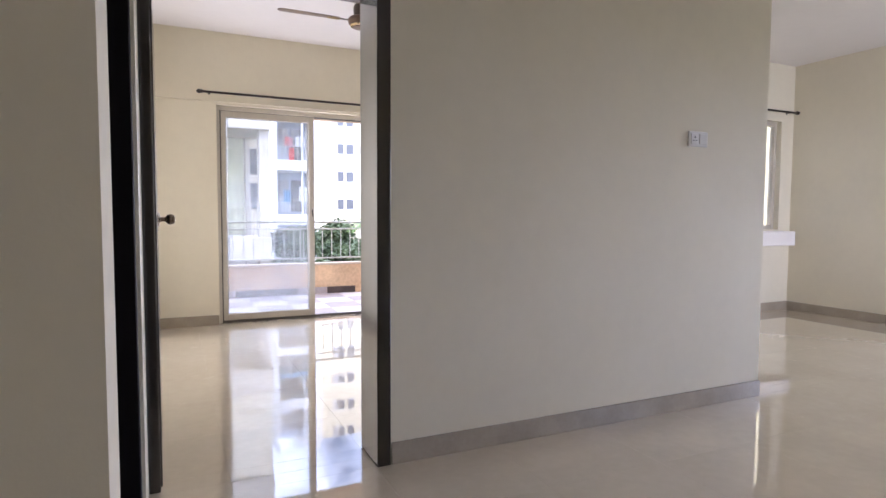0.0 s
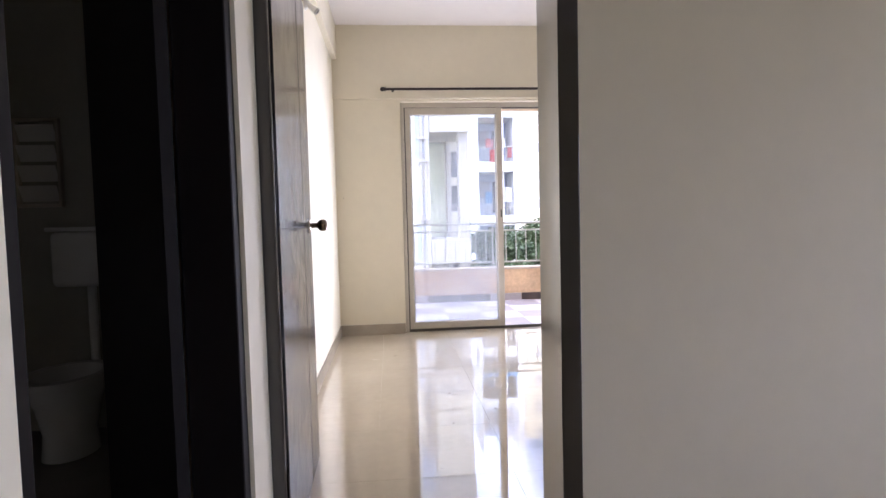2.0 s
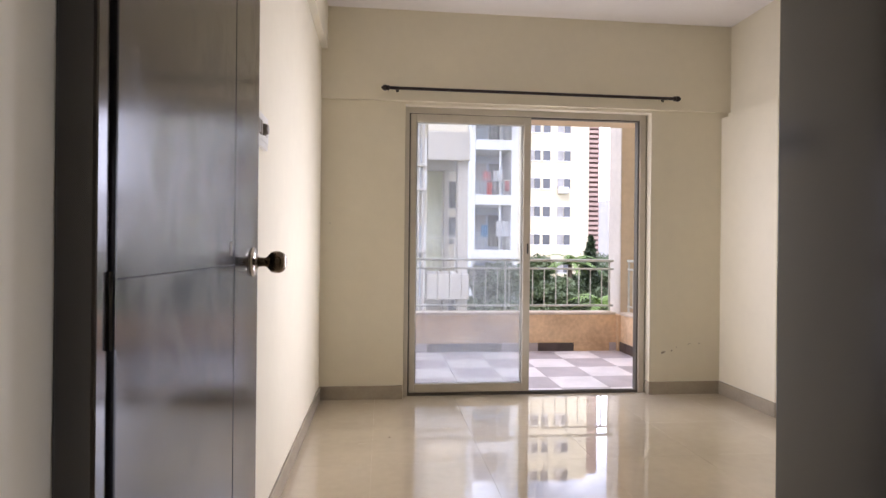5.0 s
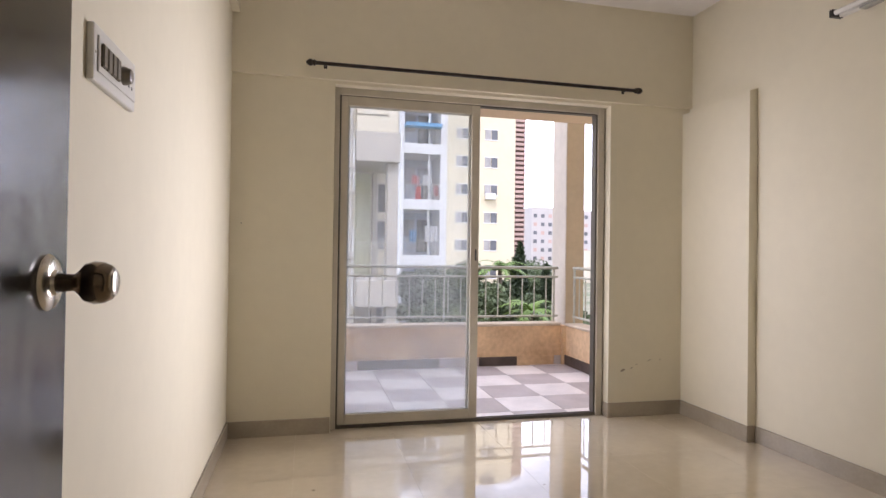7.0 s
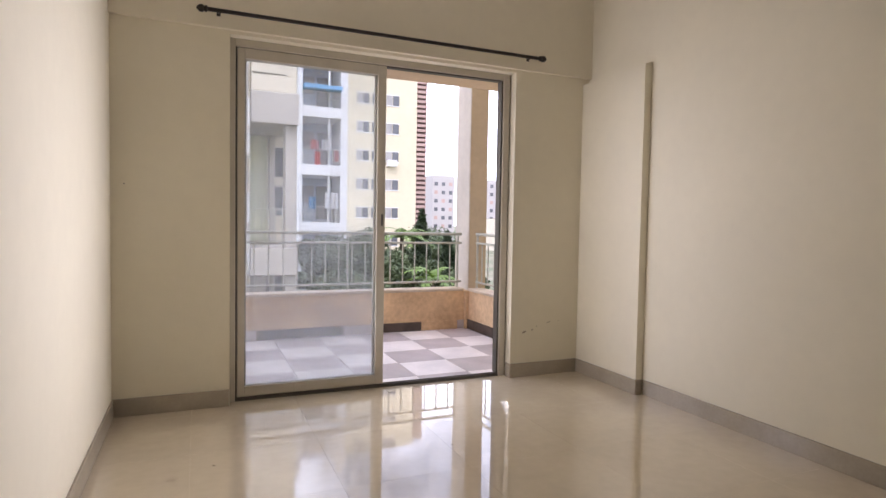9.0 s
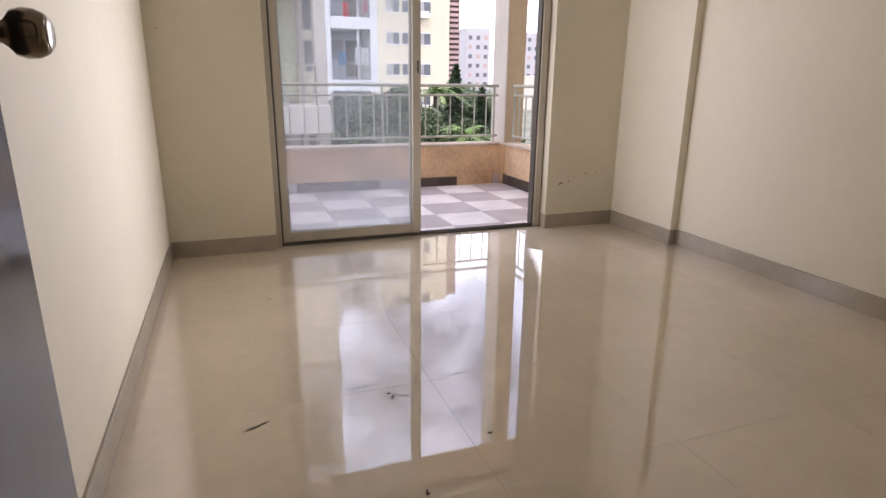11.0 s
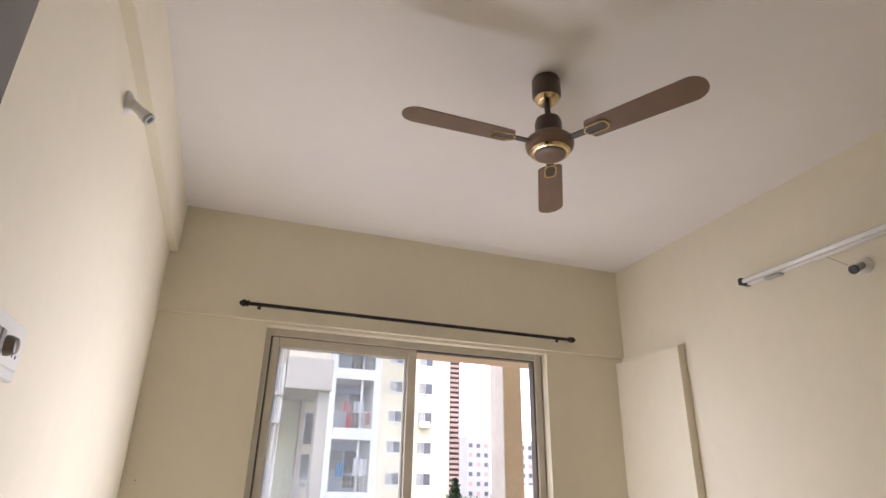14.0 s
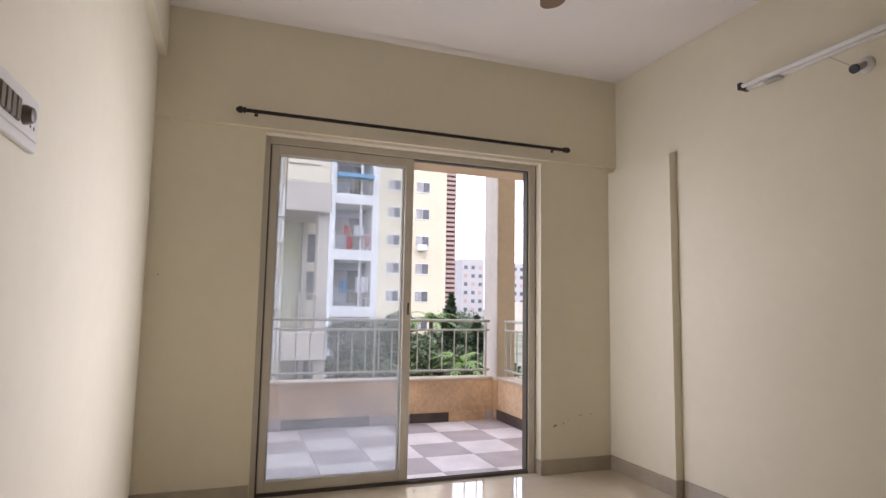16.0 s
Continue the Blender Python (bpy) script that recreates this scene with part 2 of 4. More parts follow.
def glass_material(name, dust):
    m = bpy.data.materials.new(name)
    m.use_nodes = True
    nt = m.node_tree
    out = nt.nodes["Material Output"]
    nt.nodes.remove(nt.nodes["Principled BSDF"])
    g = nt.nodes.new("ShaderNodeBsdfGlass")
    g.inputs["IOR"].default_value = 1.45
    g.inputs["Roughness"].default_value = 0.0
    g.inputs["Color"].default_value = (0.97, 0.985, 0.99, 1)
    d = nt.nodes.new("ShaderNodeBsdfTranslucent")
    d.inputs["Color"].default_value = (0.86, 0.88, 0.92, 1)
    mx = nt.nodes.new("ShaderNodeMixShader")
    n = nt.nodes.new("ShaderNodeTexNoise")
    n.inputs["Scale"].default_value, n.inputs["Detail"].default_value = 3.0, 6.0
    geo = nt.nodes.new("ShaderNodeNewGeometry")
    nt.links.new(geo.outputs["Position"], n.inputs["Vector"])
    mr = nt.nodes.new("ShaderNodeMapRange")
    mr.inputs["From Min"].default_value, mr.inputs["From Max"].default_value = 0.35, 0.75
    mr.inputs["To Min"].default_value, mr.inputs["To Max"].default_value = dust * 0.6, dust * 1.6
    nt.links.new(n.outputs["Fac"], mr.inputs["Value"])
    sep = nt.nodes.new("ShaderNodeSeparateXYZ")
    nt.links.new(geo.outputs["Position"], sep.inputs[0])
    low = nt.nodes.new("ShaderNodeMapRange")
    low.inputs["From Min"].default_value, low.inputs["From Max"].default_value = 0.05, 0.65
    low.inputs["To Min"].default_value, low.inputs["To Max"].default_value = dust * 1.4, 0.0
    nt.links.new(sep.outputs["Z"], low.inputs["Value"])
    film = nt.nodes.new("ShaderNodeMath")
    nt.links.new(mr.outputs["Result"], film.inputs[0])
    nt.links.new(low.outputs["Result"], film.inputs[1])
    nt.links.new(film.outputs[0], mx.inputs["Fac"])
    nt.links.new(g.outputs[0], mx.inputs[1])
    nt.links.new(d.outputs[0], mx.inputs[2])
    nt.links.new(mx.outputs[0], out.inputs["Surface"])
    return m


GLASS = glass_material("dusty_window_glass", 0.065)


# ---- mesh helpers ----
def box(bm, lo, hi, bevel=0.0, turn=None, seg=1):
    """A box from corner to corner, bevelled, optionally turned by a matrix."""
    c = [(a + b) / 2 for a, b in zip(lo, hi)]
    s = [abs(b - a) for a, b in zip(lo, hi)]
    got = bmesh.ops.create_cube(bm, size=1.0)
    vs = got["verts"]
    bmesh.ops.scale(bm, vec=s, verts=vs)
    bmesh.ops.translate(bm, vec=c, verts=vs)
    if bevel:
        edges = list({e for v in vs for e in v.link_edges})
        r = bmesh.ops.bevel(bm, geom=edges, offset=bevel, segments=seg, affect="EDGES", profile=0.5)
        vs = list({v for f in r["faces"] for v in f.verts} | {v for v in vs if v.is_valid})
    if turn is not None:
        bmesh.ops.transform(bm, matrix=turn, verts=vs)
    return vs


def tube(bm, a, b, r1, r2=None, seg=16, caps=True):
    """A round bar or cone from a to b."""
    a, b = Vector(a), Vector(b)
    d = b - a
    m = Matrix.Translation((a + b) / 2) @ d.to_track_quat("Z", "Y").to_matrix().to_4x4()
    return bmesh.ops.create_cone(bm, cap_ends=caps, segments=seg, radius1=r1, radius2=r1 if r2 is None else r2, depth=d.length, matrix=m)["verts"]


def lathe(bm, profile, seg=32, turn=None):
    """A body of revolution about z from (radius, height) pairs."""
    rings = []
    for r, z in profile:
        rings.append([bm.verts.new((r * math.cos(2 * math.pi * k / seg), r * math.sin(2 * math.pi * k / seg), z)) for k in range(seg)])
    for r0, r1 in zip(rings, rings[1:]):
        for k in range(seg):
            bm.faces.new((r0[k], r0[(k + 1) % seg], r1[(k + 1) % seg], r1[k]))
    bm.faces.new(list(reversed(rings[0])))
    bm.faces.new(rings[-1])
    vs = [v for ring in rings for v in ring]
    if turn is not None:
        bmesh.ops.transform(bm, matrix=turn, verts=vs)
    return vs


def mesh_of(name, bm, mat, smooth=False):
    bmesh.ops.recalc_face_normals(bm, faces=bm.faces)
    me = bpy.data.meshes.new(name)
    bm.to_mesh(me)
    bm.free()
    me.materials.append(mat)
    if smooth:
        for p in me.polygons:
            p.use_smooth = True
        me.set_sharp_from_angle(angle=radians(38))
    return me


def part(name, bm, mat, parent, label="", smooth=False):
    ob = new(name, mesh_of(name, bm, mat, smooth))
    ob.parent = parent
    if label:
        tagged(ob, label=label)
    return ob


def thing(name, label, category, at=(0, 0, 0), group="", kind=""):
    ob = new(name)
    ob.matrix_world = Matrix.Translation(at)
    ob.empty_display_size = 0.1
    return tagged(ob, label, category, group, kind)


def solid(name, bm, mat, label="", category="", group="", kind="", smooth=False):
    return tagged(new(name, mesh_of(name, bm, mat, smooth)), label, category, group, kind)


def boxes(name, mat, rows, label, category, kind="structure", bevel=0.0):
    bm = bmesh.new()
    for lo, hi in rows:
        box(bm, lo, hi, bevel)
    return solid(name, bm, mat, label, category, kind=kind)


# ---- plan, in metres ----
H = 2.915                    # ceiling
XW, XE, XP = 0.316, 3.518, 3.461       # bedroom side walls
YS, YN, YO = 2.935, 6.54, 6.70         # bedroom door wall (inside) and window wall
YD = 2.712                   # door wall, corridor side
XB = 0.420                  # corridor side wall with the bathroom door
YC = 1.434                  # end of the wing wall
DOOR_H = 2.10
SD0, SD1, SDH = 0.94, 2.878, 2.218   # sliding door opening
LINTEL = 2.238              # under edge of the proud beam above it

# ---- setting ----
YP = 5.875                  # shallow pier on the east wall
boxes("wall_north", PAINT, [((0.0, YN, -0.1), (SD0, YO, SDH)), ((SD1, YN, -0.1), (3.7, YO, SDH)), ((0.0, YN, SDH), (3.7, YO, LINTEL)), ((0.0, YN - 0.03, LINTEL), (3.7, YO, 3.0))],
      "cream painted window wall with a proud lintel beam", "wall")
boxes("wall_west", PAINT, [((0.19, YS, -0.1), (XW, YN, 3.0)), ((XW, YS, 2.60), (0.361, YN - 0.03, 3.0))],
      "cream painted bedroom wall with a shallow ceiling beam", "wall")
boxes("wall_east", PAINT, [((XE, YS, -0.1), (3.7, YN, 3.0))],
      "cream painted bedroom wall", "wall")
bm = bmesh.new()
vs = box(bm, (XP, YP, -0.1), (XE + 0.01, YN + 0.01, 2.215))
for v in vs:
    if v.co.z > 2 and v.co.x < XE:
        v.co.z -= 0.022
solid("wall_pier", bm, PAINT, "shallow cream plastered pier against the wall", "pier", kind="structure")
boxes("wall_south", PAINT, [((0.19, YD, -0.1), (0.420, YS, 3.0)), ((1.397, YD, -0.1), (3.846, YS, 3.0)), ((0.420, YD, DOOR_H + 0.07), (1.397, YS, 3.0))],
      "cream painted wall between corridor and bedroom", "wall")
boxes("wall_bath", PAINT, [((0.292, YC, -0.1), (XB, 1.631, 3.0)), ((0.292, 2.622, -0.1), (XB, YD, 3.0)), ((0.292, 1.631, DOOR_H + 0.02), (XB, 2.622, 3.0))],
      "cream painted corridor wall round the bathroom doorway", "wall")
boxes("wall_hall_north", PAINT, [((-1.62, YC, -0.1), (0.292, 1.50, 3.0))], "cream painted hall wall", "wall")
for name, lo, hi in (("wall_bath_west", (-1.62, 1.50, -0.1), (-1.5, 4.42, 3.0)), ("wall_bath_north", (-1.5, 4.30, -0.1), (0.18, 4.42, 3.0)), ("wall_bath_east", (0.18, 2.8, -0.1), (0.189, 4.30, 3.0))):
    boxes(name, BATH_TILE, [(lo, hi)], "grey glazed tile wall of the dark bathroom", "wall")
boxes("wall_living_west", PAINT, [((3.73, YS, -0.1), (3.846, 4.89, 3.0))], "cream painted living room side wall", "wall")
LX, LY = 7.31, 4.89
LW0, LW1, LZ0, LZ1 = 4.9, 7.10, 0.975, 2.25
boxes("wall_living_north", PAINT, [((3.73, LY, -0.1), (LW0, 5.04, 3.0)), ((LW1, LY, -0.1), (7.46, 5.04, 3.0)), ((LW0, LY, -0.1), (LW1, 5.04, LZ0)),
                                   ((LW0, LY, LZ1), (LW1, 5.04, 3.0))], "cream painted living room wall with a window", "wall")
# The gap in this wall is unseen, added for the east fill lamp.
boxes("wall_living_east", PAINT, [((LX, HS, -0.1), (7.46, EO0, 3.0)), ((LX, EO1, -0.1), (7.46, LY, 3.0)), ((LX, EO0, EOH), (7.46, EO1, 3.0))], "cream painted living room end wall with an added unseen opening", "wall")
# The window gap here is unseen too, added for the south fill lamp.
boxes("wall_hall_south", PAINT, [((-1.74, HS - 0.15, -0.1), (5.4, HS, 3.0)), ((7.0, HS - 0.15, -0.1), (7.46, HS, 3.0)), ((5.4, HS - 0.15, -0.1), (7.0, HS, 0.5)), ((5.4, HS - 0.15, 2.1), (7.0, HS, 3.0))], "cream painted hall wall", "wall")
boxes("wall_hall_west", PAINT, [((-1.74, HS, -0.1), (-1.62, YC, 3.0))], "cream painted hall end wall", "wall")
boxes("ceiling", CEIL, [((-1.74, HS - 0.15, H), (7.46, YN - 0.03, 3.0))], "flat white painted ceiling", "ceiling")
# The slab's long south overhang is added, unseen, to shade the south gap.
boxes("roof_slab", GREY_EXT, [((-1.9, HS - 2.6, 3.004), (7.6, 7.12, 3.2))], "concrete roof slab with an unseen south overhang added to block sun", "slab")
# Unseen wall added to keep direct sun off the balcony and its column.
boxes("sun_block_wall", CREAM_EXT, [((-1.9, 6.70, 3.204), (7.6, 6.86, 7.0))], "unseen cream wall added above the roof to block sun", "wall")
boxes("floor", GROUT, [((-1.74, HS - 0.15, -0.2), (7.46, YO, -0.0085))], "grout bed under polished beige tiles", "floor")


def skirting(name, rows):
    bm = bmesh.new()
    for lo, hi in rows:
        box(bm, lo, hi, 0.002)
    return solid(name, bm, SKIRT, "brown-grey tile skirting along the wall", "baseboard", kind="structure")


S = 0.011
skirting("baseboard_north", [((XW, YN - S, 0), (SD0 - 0.004, YN, 0.10)), ((SD1 + 0.004, YN - S, 0), (XP, YN, 0.10))])
skirting("baseboard_return", [((SD1 - 0.008, YN - S, 0), (SD1 + 0.003, 6.60, 0.10))])
skirting("baseboard_west", [((XW, 2.96, 0), (XW + S, YN - S, 0.10))])
skirting("baseboard_east", [((XE - S, YS, 0), (XE, YP - S, 0.10)), ((XP - S, YP - S, 0), (XE - S, YP, 0.10)), ((XP - S, YP, 0), (XP, YN - S, 0.10))])
skirting("baseboard_corridor", [((1.402, YD - S, 0), (3.846 + S, YD, 0.10)), ((3.846, YD, 0), (3.846 + S, LY, 0.10))])
skirting("baseboard_living", [((3.846 + S, LY - S, 0), (LX - S, LY, 0.10)), ((LX - S, EO1, 0), (LX, LY, 0.10)), ((LX - S, HS, 0), (LX, EO0, 0.10))])

# ---- bedroom door: frame, leaf, knob ----
door_frame = thing("door_1", "dark brown laminated door frame between corridor and bedroom", "door frame", (0.94, 2.73, 0), kind="structure")


def local(parent, lo, hi):
    o = parent.location
    return [a - b for a, b in zip(lo, o)], [a - b for a, b in zip(hi, o)]


for name, lo, hi in (("jamb", (0.420, 2.838, 0), (0.464, 2.871, DOOR_H)), ("jamb", (1.334, 2.70, 0), (1.397, 2.948, DOOR_H)),
                     ("head", (0.420, 2.70, DOOR_H), (1.397, 2.948, DOOR_H + 0.068))):
    bm = bmesh.new()
    box(bm, *local(door_frame, lo, hi), 0.004, seg=2)
    part(name, bm, LAMINATE, door_frame)

leaf = thing("bedroom_door", "open dark brown laminated flush door with scored lines", "door", (0.470, 2.874, 0.008))
leaf.rotation_euler = (0, 0, radians(0.9))
W_LEAF = 0.82
bm = bmesh.new()
box(bm, (-0.036, 0.0, 0), (0.0, W_LEAF, 2.085), 0.0015)
part("leaf", bm, LEAF_LAM, leaf)
KY, KZ = 0.753, 1.088
bm = bmesh.new()
box(bm, (-0.001, W_LEAF - 0.250, 0.0), (0.0006, W_LEAF - 0.2475, 2.084))
part("scored_line", bm, GROOVE, leaf)
for z in (1.086,):
    bm = bmesh.new()
    box(bm, (-0.001, 0.001, z - 0.001), (0.0006, W_LEAF - 0.25, z + 0.001))
    part("scored_line", bm, GROOVE, leaf)
bm = bmesh.new()
box(bm, (-0.0005, W_LEAF - 0.292, 1.105), (0.0008, W_LEAF - 0.272, 1.135))
part("sticker", bm, SWITCH_DARK, leaf, "small dark square sticker")
knob = new("door_knob")
knob.parent = leaf
knob.location = (0, KY, KZ)
axis = pose(0, 0, 0, 0, 90, 0)
bm = bmesh.new()
lathe(bm, [(0.036, 0), (0.036, 0.003), (0.031, 0.008), (0.017, 0.010), (0.015, 0.014)], 40, axis)
part("rosette", bm, STEEL, knob, "round brushed steel rosette", True)
bm = bmesh.new()
lathe(bm, [(0.012, 0.012), (0.011, 0.032), (0.016, 0.038), (0.0245, 0.045), (0.0275, 0.055), (0.0265, 0.066), (0.022, 0.075), (0.018, 0.078)], 40, axis)
part("knob", bm, KNOB_DARK, knob, "dark polished round knob", True)
bm = bmesh.new()
lathe(bm, [(0.0165, 0.077), (0.0165, 0.0795), (0.013, 0.081)], 32, axis)
part("turn_button", bm, STEEL, knob, "", True)
for z in (0.25, 1.05, 1.85):
    bm = bmesh.new()
    tube(bm, (-0.004, -0.003, z - 0.045), (-0.004, -0.003, z + 0.045), 0.005, seg=10)
    part("hinge", bm, LAMINATE, leaf)

# ---- bathroom door and what shows behind it ----
bath_frame = thing("door_2", "dark brown laminated frame of the bathroom doorway", "door frame", (0.385, 2.0, 0), kind="structure")
for name, lo, hi in (("jamb", (0.27, 2.562, 0), (0.408, 2.622, 2.06)), ("jamb", (0.27, 1.631, 0), (0.408, 1.676, 2.06)), ("head", (0.27, 1.631, 2.06), (0.408, 2.622, 2.12))):
    bm = bmesh.new()
    box(bm, *local(bath_frame, lo, hi), 0.003)
    part(name, bm, BATH_LAM, bath_frame)
bath_leaf = thing("bathroom_door", "dark brown laminated door swung into the bathroom", "door", (0.266, 2.56, 0.01))
bath_leaf.rotation_euler = (0, 0, radians(90 - 50))
bm = bmesh.new()
box(bm, (-0.035, 0, 0), (0, 0.62, 2.04), 0.0015)
part("leaf", bm, BATH_LAM, bath_leaf)
bm = bmesh.new()
box(bm, (-1.5, 1.50, -0.008), (0.292, 4.30, -0.002))
solid("bathroom_floor", bm, BATH_FLOOR, "dark bathroom floor", "floor", kind="structure")

# ---- polished floor tiles: pieces of the floor ----
floor_ob = bpy.data.objects["floor"]
TS, GAP = 0.60, 0.0002
tile_cache = {}


def tile_mesh(name, w, d, mat, gap, thick, bevel):
    key = (name, round(w, 3), round(d, 3), mat.name)
    if key not in tile_cache:
        bm = bmesh.new()
        vs = [bm.verts.new(v) for v in ((gap, gap, 0), (w - gap, gap, 0), (w - gap, d - gap, 0), (gap, d - gap, 0))]
        tp = [bm.verts.new(v) for v in ((gap + bevel, gap + bevel, thick), (w - gap - bevel, gap + bevel, thick),
                                         (w - gap - bevel, d - gap - bevel, thick), (gap + bevel, d - gap - bevel, thick))]
        bm.faces.new(tp)
        for k in range(4):
            bm.faces.new((vs[k], vs[(k + 1) % 4], tp[(k + 1) % 4], tp[k]))
        tile_cache[key] = mesh_of(name, bm, mat)
    return tile_cache[key]


def lay(parent, x0, x1, y0, y1, z, ox, oy, size, name, pick, gap, thick, bevel):
    i0, i1 = math.floor((x0 - ox) / size), math.ceil((x1 - ox) / size)
    j0, j1 = math.floor((y0 - oy) / size), math.ceil((y1 - oy) / size)
    for i in range(i0, i1):
        for j in range(j0, j1):
            a, b = max(x0, ox + i * size), min(x1, ox + (i + 1) * size)
            c, d = max(y0, oy + j * size), min(y1, oy + (j + 1) * size)
            if b - a < 0.01 or d - c < 0.01:
                continue
            ob = new(name, tile_mesh(name, b - a, d - c, pick(i, j), gap, thick, bevel))
            ob.location = (a, c, z)
            ob.parent = parent


OX, OY = 1.328, 4.02
for x0, x1, y0, y1 in ((XW, XE, YS, 6.62), (XB, LX, YC, YD), (3.846, LX, YD, LY), (-1.62, LX, HS, YC), (0.420, 1.334, YD, YS)):
    lay(floor_ob, x0, x1, y0, y1, -0.0085, OX, OY, TS, "floor_tile", lambda i, j: FLOOR, GAP, 0.0085, 0.0002)

# ---- sliding door ----
slide = thing("window_1", "cream aluminium sliding balcony door, one half open", "sliding door", (1.9, 6.65, 0), kind="structure")


def piece(parent, name, mat, rows, label="", bevel=0.003):
    bm = bmesh.new()
    for lo, hi in rows:
        box(bm, *local(parent, lo, hi), bevel)
    return part(name, bm, mat, parent, label)


F0, F1 = 6.606, 6.69
piece(slide, "outer_frame", ALU, [((SD0 + 0.002, F0, 0.0), (0.974, F1, 2.218)), ((2.816, F0, 0.0), (SD1 - 0.012, F1, 2.218)), ((0.974, F0, 2.172), (2.816, F1, 2.218))])
piece(slide, "bottom_track", TRACK, [((0.974, F0 + 0.004, 0.0), (2.816, F0 + 0.012, 0.022)), ((0.974, F0 + 0.036, 0.0), (2.816, F0 + 0.044, 0.022)),
                                     ((0.974, F0 + 0.003, 0.0), (2.816, F1 - 0.002, 0.006))], "dark aluminium track", 0.0008)
# Narrow dark strips along the sides and head of the outer frame.
piece(slide, "side_channel", TRACK, [((0.9745, F0 + 0.006, 0.02), (0.985, F0 + 0.02, 2.17)), ((2.803, F0 + 0.012, 0.02), (2.8155, F1 - 0.012, 2.17)),
                                     ((0.986, F0 + 0.012, 2.163), (2.80, F0 + 0.06, 2.1715))], "dark strip along the inner edge of the frame", 0.0008)


def sash(x0, x1, y, label):
    s = new("sash")
    s.parent = slide
    tagged(s, label=label)
    o = slide.location

    def bit(name, mat, lo, hi, bevel=0.003):
        bm = bmesh.new()
        box(bm, [a - b for a, b in zip(lo, o)], [a - b for a, b in zip(hi, o)], bevel)
        return part(name, bm, mat, s)
    bit("stile", ALU, (x0, y, 0.024), (x0 + 0.042, y + 0.026, 2.168))
    bit("stile", ALU, (x1 - 0.058, y, 0.024), (x1, y + 0.026, 2.168))
    bit("rail", ALU, (x0 + 0.042, y, 0.024), (x1 - 0.058, y + 0.026, 0.088))
    bit("rail", ALU, (x0 + 0.042, y, 2.105), (x1 - 0.058, y + 0.026, 2.168))
    g = bit("glass", GLASS, (x0 + 0.038, y + 0.010, 0.08), (x1 - 0.054, y + 0.015, 2.11), 0.0)
    g.visible_shadow = False
    return s


sash(0.986, 1.928, F0 + 0.008, "room side sliding sash with a dusty pane")
sash(0.998, 1.918, F0 + 0.046, "outer sliding sash stacked behind")
piece(slide, "latch", BLACK, [((1.90, F0 + 0.002, 1.10), (1.912, F0 + 0.0078, 1.18))], "small dark latch")

# ---- living room window ----
lwin = thing("window_2", "cream framed living room window over a deep white sill", "window", (6.3, 4.95, 1.0), kind="structure")
for name, lo, hi in (("window_frame", (LW0, 4.95, LZ0), (LW0 + 0.05, 5.01, LZ1)), ("window_frame", (LW1 - 0.05, 4.95, LZ0), (LW1, 5.01, LZ1)),
                     ("window_frame", (LW0 + 0.05, 4.95, LZ1 - 0.05), (LW1 - 0.05, 5.01, LZ1)), ("window_frame", (LW0 + 0.05, 4.95, LZ0), (LW1 - 0.05, 5.01, LZ0 + 0.05)),
                     ("window_frame", (6.0, 4.955, LZ0 + 0.05), (6.05, 5.005, LZ1 - 0.05))):
    piece(lwin, name, ALU, [(lo, hi)])
for a, b in ((LW0 + 0.05, 6.0), (6.05, LW1 - 0.05)):
    g = piece(lwin, "pane", GLASS, [((a, 4.977, LZ0 + 0.05), (b, 4.982, LZ1 - 0.05))], bevel=0)
    g.visible_shadow = False
piece(lwin, "window_sill", CEIL, [((LW0 - 0.1, 4.69, 0.79), (7.13, LY, 0.956))], "deep white plastered sill", 0.006)


# ---- curtain rods ----
def curtain_rod(x0, x1, y, z, wall_y, label):
    rod = thing("curtain_rod", label, "curtain rod", ((x0 + x1) / 2, y, z), group="curtain rods")
    h = (x1 - x0) / 2
    bm = bmesh.new()
    tube(bm, (-h + 0.02, 0, 0), (h - 0.02, 0, 0), 0.0115, seg=20)
    part("rod", bm, BLACK_METAL, rod, smooth=True)
    for s in (-1, 1):
        bm = bmesh.new()
        lathe(bm, [(0.012, 0), (0.019, 0.004), (0.019, 0.012), (0.014, 0.018), (0.022, 0.026), (0.020, 0.042), (0.006, 0.058)], 24, pose(s * (h - 0.03), 0, 0, 0, 90 * s, 0))
        part("finial", bm, BLACK_METAL, rod, smooth=True)
        bm = bmesh.new()
        box(bm, (s * (h - 0.09) - 0.006, 0.008, -0.004), (s * (h - 0.09) + 0.006, wall_y - y - 0.004, 0.004), 0.002)
        box(bm, (s * (h - 0.09) - 0.011, wall_y - y - 0.004, -0.014), (s * (h - 0.09) + 0.011, wall_y - y, 0.014), 0.002)
        part("bracket", bm, BLACK_METAL, rod)
    return rod


curtain_rod(0.785, 3.04, 6.45, 2.313, 6.51, "dark metal curtain rod with turned finials over sliding door")
curtain_rod(4.7, 7.26, 4.81, 2.35, LY, "dark metal curtain rod above living room window")

# ---- ceiling fan ----
fan = thing("ceiling_fan", "brown three-blade ceiling fan with gold trim, at rest", "ceiling fan", (1.855, 4.642, H))
bm = bmesh.new()
lathe(bm, [(0.030, -0.105), (0.052, -0.098), (0.060, -0.085), (0.060, -0.012), (0.055, 0.0)], 40)
part("canopy", bm, FAN_DARK, fan, smooth=True)
bm = bmesh.new()
lathe(bm, [(0.020, -0.119), (0.040, -0.116), (0.050, -0.104), (0.052, -0.0985)], 40)
part("canopy_ring", bm, GOLD, fan, "gold ring under the canopy", True)
